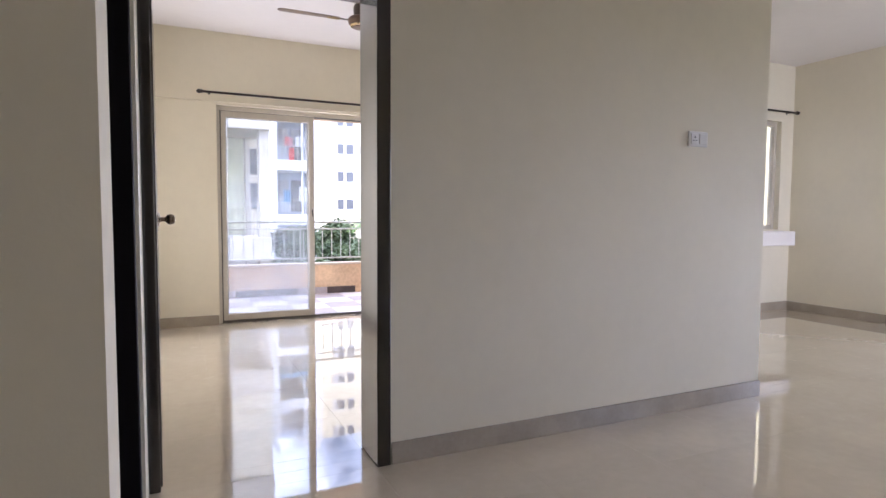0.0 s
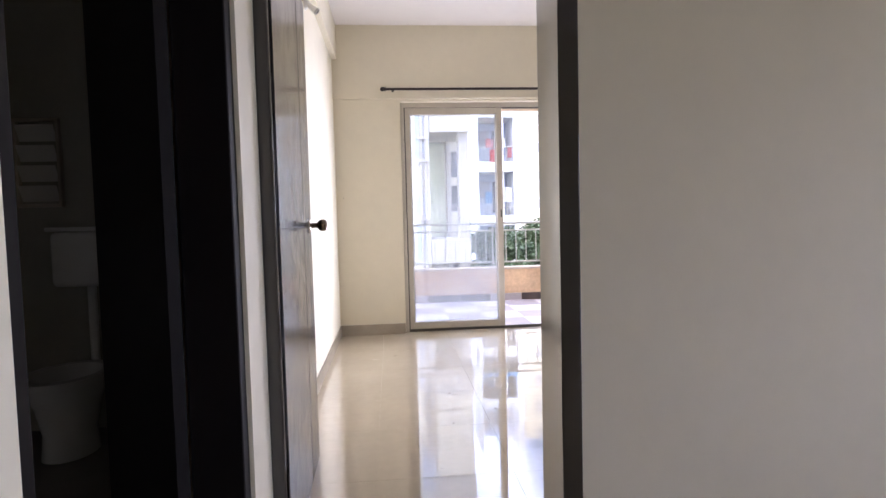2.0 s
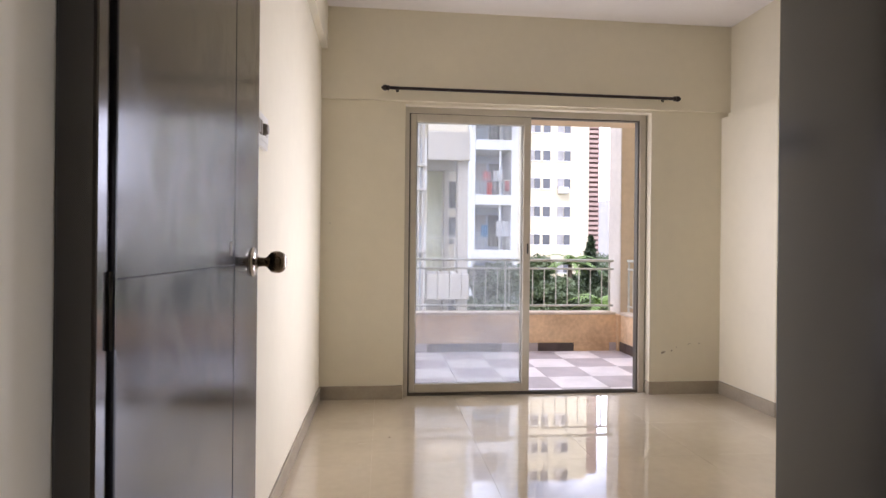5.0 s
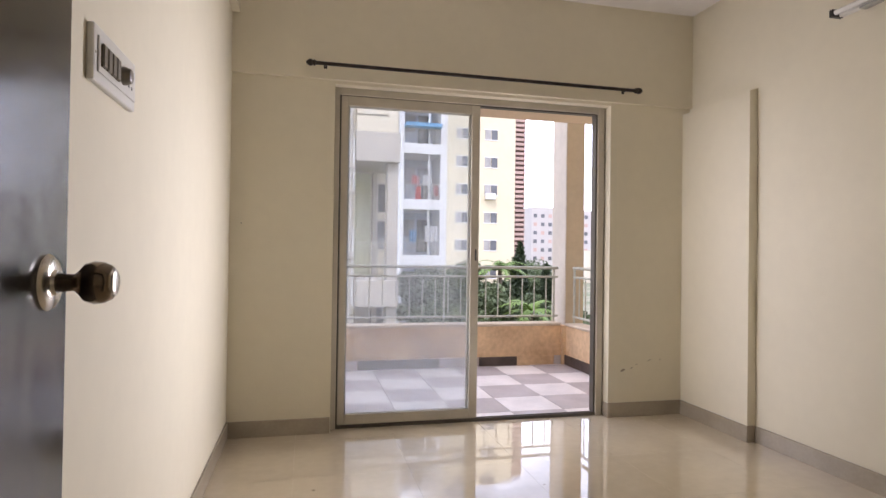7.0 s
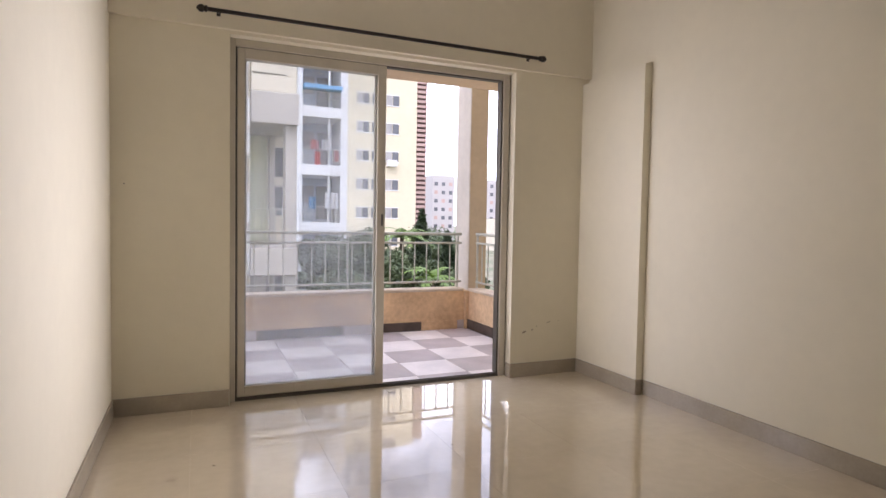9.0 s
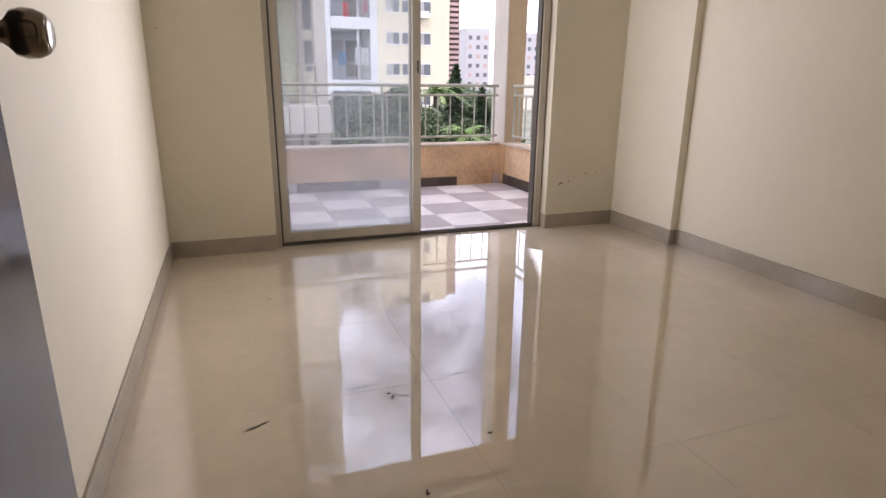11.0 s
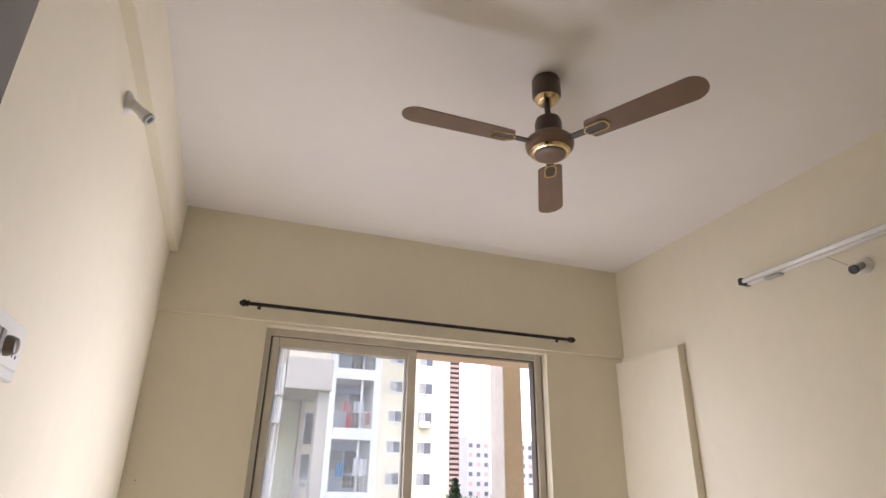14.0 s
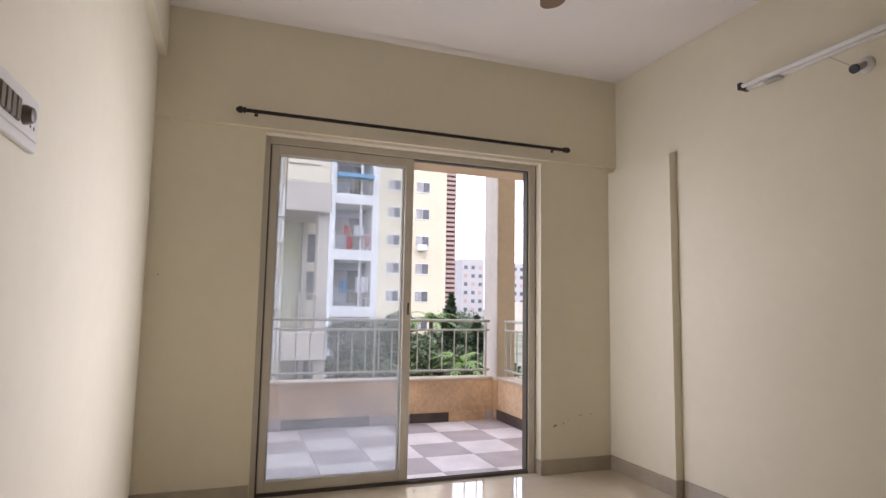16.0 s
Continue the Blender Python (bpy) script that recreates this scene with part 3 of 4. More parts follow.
bm = bmesh.new()
tube(bm, (0, 0, -0.215), (0, 0, -0.10), 0.0125, seg=20)
part("down_rod", bm, FAN_DARK, fan, smooth=True)
bm = bmesh.new()
lathe(bm, [(0.054, -0.285), (0.056, -0.222), (0.050, -0.200), (0.036, -0.190), (0.02, -0.188)], 40)
part("motor_cup", bm, FAN_DARK, fan, smooth=True)
bm = bmesh.new()
lathe(bm, [(0.06, -0.352), (0.080, -0.350), (0.093, -0.338), (0.098, -0.320), (0.095, -0.303), (0.082, -0.291), (0.055, -0.287)], 48)
part("motor", bm, FAN_BROWN, fan, "bronze-brown motor housing", True)
bm = bmesh.new()
lathe(bm, [(0.064, -0.364), (0.074, -0.362), (0.081, -0.352), (0.080, -0.348)], 48)
part("motor_ring", bm, GOLD, fan, "gold trim ring", True)
bm = bmesh.new()
lathe(bm, [(0.040, -0.372), (0.060, -0.369), (0.065, -0.362), (0.065, -0.356)], 48)
part("cap", bm, FAN_BROWN, fan, smooth=True)
FAN_R = 0.618
for k in range(3):
    m = pose(0, 0, -0.318, 0, 0, 60 + 120 * k) @ pose(0, 0, 0, -9, 0, 0)
    bm = bmesh.new()
    outline = []
    for s in range(13):
        a = -math.pi / 2 + math.pi * s / 12
        outline.append((FAN_R - 0.058 + 0.058 * math.cos(a), 0.060 * math.sin(a)))
    for s in range(7):
        a = math.pi / 2 + math.pi * s / 6
        outline.append((0.185 + 0.022 * math.cos(a), 0.052 * math.sin(a)))
    lo = [bm.verts.new((x, y, -0.002 - 0.06 * y * y)) for x, y in outline]
    hi = [bm.verts.new((x, y, 0.002 - 0.06 * y * y)) for x, y in outline]
    bm.faces.new(lo), bm.faces.new(list(reversed(hi)))
    for i in range(len(lo)):
        j = (i + 1) % len(lo)
        bm.faces.new((lo[i], hi[i], hi[j], lo[j]))
    bmesh.ops.transform(bm, matrix=m, verts=bm.verts)
    blade = part("blade", bm, FAN_BROWN, fan)
    bm = bmesh.new()
    box(bm, (0.095, -0.016, -0.006), (0.19, 0.016, 0.001), 0.002)
    bmesh.ops.transform(bm, matrix=m, verts=bm.verts)
    part("blade_iron", bm, FAN_DARK, blade)
    bm = bmesh.new()
    n = 28
    ring = [[], [], [], []]
    for i in range(n):
        a = 2 * math.pi * i / n
        cx = 0.205 + (0.024 if math.cos(a) > 0 else -0.024)
        for lay_i, (r, z) in enumerate(((0.028, -0.0035), (0.027, -0.008), (0.021, -0.008), (0.020, -0.0045))):
            ring[lay_i].append(bm.verts.new((cx + r * math.cos(a), r * math.sin(a), z)))
    for a in range(3):
        for i in range(n):
            j = (i + 1) % n
            bm.faces.new((ring[a][i], ring[a][j], ring[a + 1][j], ring[a + 1][i]))
    bmesh.ops.transform(bm, matrix=m, verts=bm.verts)
    part("blade_trim", bm, GOLD, blade, "oval gold trim")
    bm = bmesh.new()
    lathe(bm, [(0.0195, -0.0045), (0.0195, -0.003)], 20, Matrix.Translation((0.205, 0, 0)) @ Matrix.Diagonal((2.0, 1, 1, 1)))
    bmesh.ops.transform(bm, matrix=m, verts=bm.verts)
    part("trim_inset", bm, FAN_DARK, blade)

for ob in fan.children:
    if ob.name.split(".")[0] not in ("canopy", "canopy_ring", "down_rod"):
        ob.location.z = -0.004

# ---- tube light and lamp holders ----
batten = thing("tube_light", "white tube light batten on the wall, unlit", "tube light", (XE, 4.70, 2.437))
bm = bmesh.new()
box(bm, (-0.035, -0.60, -0.018), (0.0, 0.60, 0.018), 0.004)
part("batten", bm, PLASTIC, batten)
bm = bmesh.new()
tube(bm, (-0.058, -0.59, 0.0), (-0.058, 0.585, 0.0), 0.0135, seg=20)
part("tube", bm, TUBE, batten, "white glass tube", True)
for s in (-1, 1):
    bm = bmesh.new()
    box(bm, (-0.076, s * 0.588 - 0.013, -0.02), (-0.002, s * 0.588 + 0.013, 0.02), 0.004)
    part("end_holder", bm, BLACK, batten, "dark end holder")
bm = bmesh.new()
box(bm, (-0.05, 0.35, -0.03), (-0.01, 0.45, -0.0185), 0.002)
part("starter_clip", bm, GREY_PLASTIC, batten)
bm = bmesh.new()
tube(bm, (-0.012, 0.10, -0.018), (-0.02, 0.0, -0.10), 0.0018, seg=6)
part("wire", bm, GREY_PLASTIC, batten)


def lamp_holder(at, yaw, tilt, label, dark):
    h = thing("lamp_holder", label, "lamp holder", at, group="bulb holders")
    h.rotation_euler = (0, 0, radians(yaw))
    bm = bmesh.new()
    lathe(bm, [(0.040, 0.0), (0.040, 0.006), (0.033, 0.016), (0.02, 0.022)], 32, pose(0, 0, 0, 0, 90, 0))
    part("base", bm, PLASTIC, h, smooth=True)
    m = pose(0.016, 0, 0, 0, 90 + tilt, 0)
    bm = bmesh.new()
    lathe(bm, [(0.017, 0.0), (0.0165, 0.045), (0.020, 0.05), (0.021, 0.075)], 28, m)
    part("neck", bm, PLASTIC if not dark else GREY_PLASTIC, h, smooth=True)
    bm = bmesh.new()
    lathe(bm, [(0.0215, 0.072), (0.0215, 0.084), (0.014, 0.0845), (0.013, 0.078)], 28, m)
    part("socket_ring", bm, BLACK if dark else GREY_PLASTIC, h, smooth=True)
    bm = bmesh.new()
    lathe(bm, [(0.0128, 0.079), (0.0128, 0.0835)], 24, m)
    part("socket_mouth", bm, BLACK, h)
    return h


lamp_holder((XW, 4.80, 2.492), 0, 38, "white angled bulb holder with no bulb, below the ceiling beam", False)
lamp_holder((XE, 4.634, 2.315), 180, 25, "empty white bulb holder with dark ring below the tube light", True)

# ---- switchboard and wall socket ----
board = thing("switchboard", "white modular switchboard with dark switches and a socket", "switchboard", (XW, 4.312, 1.562))
bm = bmesh.new()
box(bm, (0, -0.15, -0.062), (0.016, 0.15, 0.062), 0.004, seg=2)
part("plate", bm, PLASTIC, board)
bm = bmesh.new()
box(bm, (0.016, -0.132, -0.040), (0.020, 0.138, 0.040), 0.002)
part("inner_frame", bm, PLASTIC, board)
for k in range(4):
    bm = bmesh.new()
    y = -0.12 + k * 0.031
    box(bm, (0.019, y, -0.026), (0.027, y + 0.026, 0.026), 0.003, turn=None)
    part("switch", bm, SWITCH_DARK, board, "bronze rocker switch")
bm = bmesh.new()
lathe(bm, [(0.022, 0), (0.022, 0.008), (0.017, 0.020), (0.015, 0.021)], 28, pose(0.019, 0.035, 0, 0, 90, 0))
part("fan_regulator", bm, SWITCH_DARK, board, "round fan regulator", True)
for dy, dz, r in ((0.095, 0.016, 0.0055), (0.083, -0.012, 0.0045), (0.107, -0.012, 0.0045)):
    bm = bmesh.new()
    tube(bm, (0.0195, dy, dz), (0.0207, dy, dz), r, seg=14)
    part("socket_hole", bm, BLACK, board)
for dy in (-0.141, 0.144):
    bm = bmesh.new()
    tube(bm, (0.0155, dy, 0), (0.0168, dy, 0), 0.003, seg=10)
    part("screw", bm, STEEL, board)

outlet = thing("wall_socket", "white two-module wall socket on the corridor wall", "socket", (3.252, YD, 1.565))
bm = bmesh.new()
box(bm, (-0.075, -0.012, -0.043), (0.075, 0, 0.043), 0.004, seg=2)
part("plate", bm, PLASTIC, outlet)
for a, b in ((-0.06, -0.005), (0.005, 0.06)):
    bm = bmesh.new()
    box(bm, (a, -0.017, -0.03), (b, -0.011, 0.03), 0.002)
    part("module", bm, PLASTIC, outlet)
for dx, dz, r in ((-0.032, 0.010, 0.005), (-0.042, -0.010, 0.004), (-0.022, -0.010, 0.004)):
    bm = bmesh.new()
    tube(bm, (dx, -0.0182, dz), (dx, -0.0165, dz), r, seg=12)
    part("socket_hole", bm, BLACK, outlet)

# ---- nails and scuffs on the walls, bits on the floor ----
for x, y, z in ((0.385, YN - 0.004, 1.315),):
    bm = bmesh.new()
    tube(bm, (x, y + 0.004, z), (x, y - 0.008, z), 0.003, seg=8)
    solid("wall_nail", bm, BLACK, "small dark nail in the cream wall", "nail", group="nails")
rng = random.Random(12)
for x, z, w, h in ((2.99, 0.33, 0.05, 0.02), (3.06, 0.345, 0.018, 0.014), (3.20, 0.395, 0.05, 0.006), (3.29, 0.40, 0.02, 0.007), (3.10, 0.37, 0.012, 0.008)):
    bm = bmesh.new()
    ring = [bm.verts.new((x + w / 2 * math.cos(a) * rng.uniform(0.55, 1.1), YN - 0.0012, z + h / 2 * math.sin(a) * rng.uniform(0.5, 1.1) + 0.25 * w * math.cos(a) * 0.5)) for a in [2 * math.pi * k / 14 for k in range(14)]]
    bm.faces.new(ring)
    bmesh.ops.solidify(bm, geom=bm.faces[:], thickness=0.001)
    solid("paint_chip", bm, SKIRT, "brown chipped patch in the cream wall paint", "paint chip", group="paint chips")
rng = random.Random(4)
for x, y in ((0.83, 5.65), (1.95, 5.5), (1.40, 4.25), (1.13, 4.05), (1.16, 4.58), (2.02, 3.55), (6.0, 2.5)):
    bm = bmesh.new()
    bmesh.ops.create_icosphere(bm, subdivisions=1, radius=0.006)
    for v in bm.verts:
        v.co = Vector((v.co.x * rng.uniform(0.6, 1.8), v.co.y * rng.uniform(0.5, 1.2), max(0.0, v.co.z * 0.5)))
    bmesh.ops.translate(bm, vec=(x, y, 0.0002), verts=bm.verts)
    solid("debris", bm, SK_DARK, "crumb of plaster dirt on the polished floor", "debris", group="floor debris")

STAIN = material("dried_floor_stain", (0.44, 0.36, 0.27), 0.55, vary=0.3, scale=40)
rng = random.Random(31)
for x, y, w, d, turn in ((1.09, 4.655, 0.17, 0.006, 4), (1.17, 4.56, 0.05, 0.008, 60), (1.21, 4.55, 0.05, 0.005, -35), (1.10, 4.035, 0.03, 0.012, 10), (1.13, 4.06, 0.018, 0.010, 70),
                         (0.72, 4.52, 0.10, 0.010, 25), (1.44, 4.64, 0.07, 0.004, 6), (0.66, 5.55, 0.07, 0.012, 10), (1.02, 3.50, 0.016, 0.012, 0)):
    bm = bmesh.new()
    m = pose(x, y, 0.0006, 0, 0, turn)
    bm.faces.new([bm.verts.new(m @ Vector((w / 2 * math.cos(a) * rng.uniform(0.5, 1.15), d / 2 * math.sin(a) * rng.uniform(0.3, 1.3), 0))) for a in [2 * math.pi * k / 18 for k in range(18)]])
    bmesh.ops.solidify(bm, geom=bm.faces[:], thickness=0.0005)
    solid("floor_stain", bm, STAIN, "dried brown smear on the polished beige floor", "stain", group="floor stains")

# ---- bathroom fittings ----
wc = thing("toilet", "white ceramic toilet with a wall cistern, in the dark", "toilet", (-0.79, 4.30, 0))
bm = bmesh.new()
box(bm, (-0.15, -0.17, 0.80), (0.15, -0.005, 1.09), 0.03, seg=3)
part("cistern", bm, CERAMIC, wc, smooth=True)
bm = bmesh.new()
box(bm, (-0.16, -0.18, 1.0905), (0.16, 0, 1.115), 0.008, seg=2)
part("cistern_lid", bm, CERAMIC, wc, smooth=True)
bm = bmesh.new()
tube(bm, (0, -0.06, 0.38), (0, -0.06, 0.80), 0.022, seg=16)
part("flush_pipe", bm, PLASTIC, wc, smooth=True)
bm = bmesh.new()
lathe(bm, [(0.12, 0.0), (0.11, 0.12), (0.14, 0.26), (0.19, 0.37), (0.195, 0.40), (0.15, 0.40), (0.11, 0.30), (0.06, 0.24)], 36, Matrix.Translation((0, -0.34, 0)) @ Matrix.Diagonal((1, 1.3, 1, 1)))
part("bowl", bm, CERAMIC, wc, smooth=True)
tap = thing("bath_tap", "chrome wall tap in the dark bathroom", "tap", (-1.19, 4.30, 0.82))
bm = bmesh.new()
tube(bm, (0, 0, 0), (0, -0.10, 0), 0.014, seg=14)
tube(bm, (0, -0.09, 0.0), (0, -0.15, -0.05), 0.011, seg=12)
part("spout", bm, STEEL, tap, smooth=True)
bm = bmesh.new()
tube(bm, (-0.03, -0.05, 0.02), (0.03, -0.05, 0.035), 0.008, seg=10)
part("handle", bm, STEEL, tap, smooth=True)
vent = thing("window_3", "small louvred bathroom ventilator with frosted slats", "window", (-1.046, 4.30, 1.46), kind="structure")
vent.scale = (0.6, 1, 0.74)
for k in range(4):
    bm = bmesh.new()
    box(bm, (-0.16, -0.006, -0.005), (0.16, 0.0, 0.005))
    bmesh.ops.transform(bm, matrix=Matrix.Translation((0, -0.02, -0.22 + 0.145 * k)) @ pose(0, 0, 0, 20, 0, 0) @ Matrix.Diagonal((1, 1, 12, 1)), verts=bm.verts)
    part("slat", bm, PLASTIC, vent)
bm = bmesh.new()
for lo, hi in (((-0.19, -0.03, -0.32), (-0.165, 0, 0.32)), ((0.165, -0.03, -0.32), (0.19, 0, 0.32)), ((-0.165, -0.03, 0.295), (0.165, 0, 0.32)), ((-0.165, -0.03, -0.32), (0.165, 0, -0.295))):
    box(bm, lo, hi, 0.002)
part("window_frame", bm, ALU, vent)

# ---- balcony ----
BX0, BX1, BY0, BY1, BZ = -0.4, 3.50, YO, 8.59, -0.02
boxes("balcony_slab", GROUT, [((-0.6, YO, -0.25), (3.70, 8.80, BZ - 0.008))], "grout bed of the balcony floor", "floor")
boxes("parapet", PARAPET, [((BX0, BY1, BZ), (3.46, 8.74, 0.395)), ((BX1, BY0, BZ), (3.65, 8.55, 0.395)), ((3.46, 8.55, BZ), (3.72, 8.92, 0.395))],
      "stained orange plaster balcony parapet", "parapet", bevel=0.004)
boxes("coping", COPING, [((BX0, BY1 - 0.02, 0.3955), (3.45, 8.76, 0.425)), ((BX1 - 0.02, BY0, 0.3955), (3.67, 8.54, 0.425))], "weathered pale coping on the parapet", "coping", bevel=0.006)
column = thing("balcony_column", "balcony corner column in tan plaster, its lit side painted paler", "column", (3.6, 8.74, 0.396), kind="structure")
# A thin pale sheet on the west side stands in for its brighter lighting.
for name, mat, lo, hi, text in (("shaft", COLUMN, (3.506, 8.57, 0.396), (3.71, 8.91, 6.4), ""), ("pale_face", COLUMN_LIT, (3.494, 8.572, 0.397), (3.5055, 8.912, 6.4), "side painted paler as the lit side of the column")):
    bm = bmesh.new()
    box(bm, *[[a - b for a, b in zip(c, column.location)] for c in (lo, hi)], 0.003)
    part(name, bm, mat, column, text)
boxes("balcony_ceiling", BAL_PEACH, [((-0.6, YO, 2.22), (3.75, 7.12, 3.0))], "peach plastered slab that shelters the inner balcony", "ceiling")
boxes("balcony_wall", CREAM_EXT, [((-0.6, YO, -0.25), (-0.4, 8.74, 2.22))], "cream plastered balcony end wall", "wall")
bal_sk = thing("baseboard_balcony", "dark broken tile skirting of the balcony", "baseboard", (0, 0, 0), kind="structure")
rng = random.Random(9)
x = BX0
while x < 3.44:
    w = min(0.42, 3.46 - x)
    mat = SK_DARK if rng.random() < 0.6 else TILE_D
    if 2.95 < x + 0.2 < 3.4:
        mat = PARAPET
    bm = bmesh.new()
    box(bm, (x + 0.002, BY1 - 0.014, BZ + 0.001), (x + w - 0.002, BY1 - 0.001, 0.075), 0.002)
    part("skirting_tile", bm, mat, bal_sk)
    x += w
y = BY0
while y < 8.52:
    w = min(0.42, 8.55 - y)
    bm = bmesh.new()
    box(bm, (BX1 - 0.014, y + 0.002, BZ + 0.001), (BX1 - 0.001, y + w - 0.002, 0.085), 0.002)
    part("skirting_tile", bm, SK_DARK if rng.random() < 0.75 else COPING, bal_sk)
    y += w


def railing(name, a, b, label):
    """Two top rails, a bottom rail and upright bars, with a post at each end."""
    a, b = Vector(a), Vector(b)
    r = thing(name, label, "railing", a, group="balcony railings")
    d = b - a
    n = d.normalized()
    for z, rad, nm in ((1.012, 0.016, "top_rail"), (0.915, 0.012, "middle_rail"), (0.492, 0.012, "bottom_rail")):
        bm = bmesh.new()
        tube(bm, (0, 0, z), (d.x, d.y, z), rad, seg=14)
        part(nm, bm, RAIL, r, smooth=True)
    count = int(d.length / 0.137)
    for k in range(1, count + 1):
        q = n * (k * d.length / (count + 1))
        bm = bmesh.new()
        tube(bm, (q.x, q.y, 0.492), (q.x, q.y, 0.915), 0.007, seg=10)
        part("bar", bm, RAIL, r, smooth=True)
    for k in range(0, 4):
        q = n * (d.length * min(max(k / 3, 0.012), 0.988))
        bm = bmesh.new()
        tube(bm, (q.x, q.y, 0.43), (q.x, q.y, 1.012), 0.012, seg=12)
        part("post", bm, RAIL, r, smooth=True)
    return r


railing("balcony_railing", (-0.38, 8.66, 0), (3.45, 8.66, 0), "cream painted metal railing along the balcony front")
railing("balcony_railing", (3.57, 8.52, 0), (3.57, 6.74, 0), "cream painted metal railing along the balcony side")
lay(bpy.data.objects["balcony_slab"], BX0, BX1, BY0, BY1, BZ - 0.008, 1.435, 7.30, 0.42, "balcony_tile",
    lambda i, j: TILE_L if (i + j) % 2 else TILE_D, 0.0015, 0.008, 0.001)

# ---- outdoors ----
GZ = -7.5
bm = bmesh.new()
box(bm, (-1500, -1500, GZ - 1), (1500, 2500, GZ))
solid("ground", bm, GROUND, "dusty ground with patchy grass far below", "ground", kind="structure")


def building(name, label, at):
    return thing(name, label, "building", at)


# the wing of the same block, with a column, a beam and a small balcony
wing = building("apartment_wing", "cream apartment wing with grey column, beam and small balcony", (1.5, 19.0, GZ))
piece(wing, "wall", CREAM_EXT, [((-6.0, 19.0, GZ), (2.06, 25.0, 16.0))], bevel=0.03)
piece(wing, "rear_wall", CREAM_EXT, [((2.06, 21.6, GZ), (3.31, 25.0, 16.0))], bevel=0.03)
piece(wing, "side_panel", GREEN_EXT, [((2.10, 21.4, -0.1), (2.75, 21.59, 3.7))], "pale green panel", 0.01)
for z0 in (-4.0, -0.35, 3.71, 7.2, 10.7, 14.1):
    piece(wing, "beam", GREY_EXT, [((2.065, 18.9, z0), (3.31, 21.3, z0 + (0.84 if z0 > 3 else 0.75)))], "grey plastered beam", 0.02)
piece(wing, "column", GREY_EXT, [((2.98, 19.1, GZ), (3.29, 19.6, 16.0))], "grey plastered column", 0.02)
piece(wing, "column", GREY_EXT, [((2.78, 21.1, GZ), (2.95, 21.4, 16.0))], "grey plastered column", 0.02)
piece(wing, "wall_strip", CREAM_EXT, [((2.07, 18.95, 4.55), (3.25, 19.2, 7.19))], "", 0.02)
for z0 in (0.42, 4.0, 7.4):
    piece(wing, "rail", RAIL, [((2.08, 18.95, z0 + 1.0), (2.98, 18.99, z0 + 1.04))], "", 0.003)
    for k in range(5):
        piece(wing, "bar", RAIL, [((2.16 + k * 0.18, 18.96, z0), (2.18 + k * 0.18, 18.98, z0 + 1.0))], "", 0)
for x in (1.80, 1.94):
    bm = bmesh.new()
    tube(bm, (x - 1.5, -0.06, 0), (x - 1.5, -0.06, 14), 0.05, seg=12)
    part("drain_pipe", bm, GREY_EXT, wing, "grey drain pipe", True)
for z0 in (1.0, 2.8, 3.5):
    piece(wing, "pipe_clamp", GREY_EXT, [((1.7, 18.85, z0), (2.05, 18.99, z0 + 0.08))], "", 0.005)
for lo, hi in (((2.76, 21.55, -2.0), (3.26, 21.595, -0.6)), ((3.0, 21.55, 1.3), (3.27, 21.595, 2.2)), ((3.0, 21.55, 2.5), (3.27, 21.595, 3.4))):
    piece(wing, "window", WIN_DARK, [(lo, hi)], "", 0)

for z0, z1 in ((2.75, 4.35), (-0.3, 1.85), (6.2, 7.8)):
    win = piece(wing, "window", WHITE_EXT, [((1.56, 18.93, z0), (1.62, 18.995, z1)), ((1.98, 18.93, z0), (2.04, 18.995, z1)), ((1.62, 18.93, z1 - 0.06), (1.98, 18.995, z1)), ((1.62, 18.93, z0), (1.98, 18.995, z0 + 0.06))], "white framed window", 0)
    for a, b in ((1.62, 1.79), (1.81, 1.98)):
        bm = bmesh.new()
        box(bm, (a - 1.5, -0.04, z0 - GZ + 0.06), (b - 1.5, -0.008, z1 - GZ - 0.06))
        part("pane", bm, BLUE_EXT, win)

neighbour = building("neighbouring_house", "plain pale yellow house wall close to the living room window", (10.5, 9.0, GZ))
piece(neighbour, "wall", YELLOW_NEAR, [((6.6, 8.6, GZ), (16.0, 12.0, 7.0))], bevel=0.02)

# the white tower with recessed balconies
tower = building("apartment_tower", "white apartment tower with recessed balconies and laundry", (7.4, 36.0, GZ))
FLOOR_H = 3.265
for x0, x1 in ((6.02, 6.22), (8.38, 8.79)):
    piece(tower, "wall", WHITE_EXT, [((x0, 36.0, GZ), (x1, 38.4, 13.6))], bevel=0.02)
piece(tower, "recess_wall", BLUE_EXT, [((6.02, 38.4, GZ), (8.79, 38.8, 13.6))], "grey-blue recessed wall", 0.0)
for k in range(-2, 4):
    z = 1.09 + FLOOR_H * k
    piece(tower, "slab_band", WHITE_EXT, [((6.22, 35.95, z - 0.60), (8.38, 38.4, z))], "", 0.015)
    piece(tower, "railing", RAIL, [((6.23, 36.1, z + 0.86), (8.37, 36.14, z + 0.92)), ((6.23, 36.1, z + 0.45), (8.37, 36.13, z + 0.48))] +
          [((6.27 + 0.235 * i, 36.1, z), (6.30 + 0.235 * i, 36.13, z + 0.86)) for i in range(9)], "", 0)
    piece(tower, "mullion", WHITE_EXT, [((7.68, 36.15, z), (7.80, 36.25, z + 2.66))], "", 0.01)
    piece(tower, "window", WIN_DARK, [((7.45, 38.36, z + 0.2), (8.2, 38.395, z + 2.2))], "", 0)
    piece(tower, "window", WIN_LIGHT, [((6.60, 38.36, z + 1.15), (7.3, 38.395, z + 2.2))], "", 0)
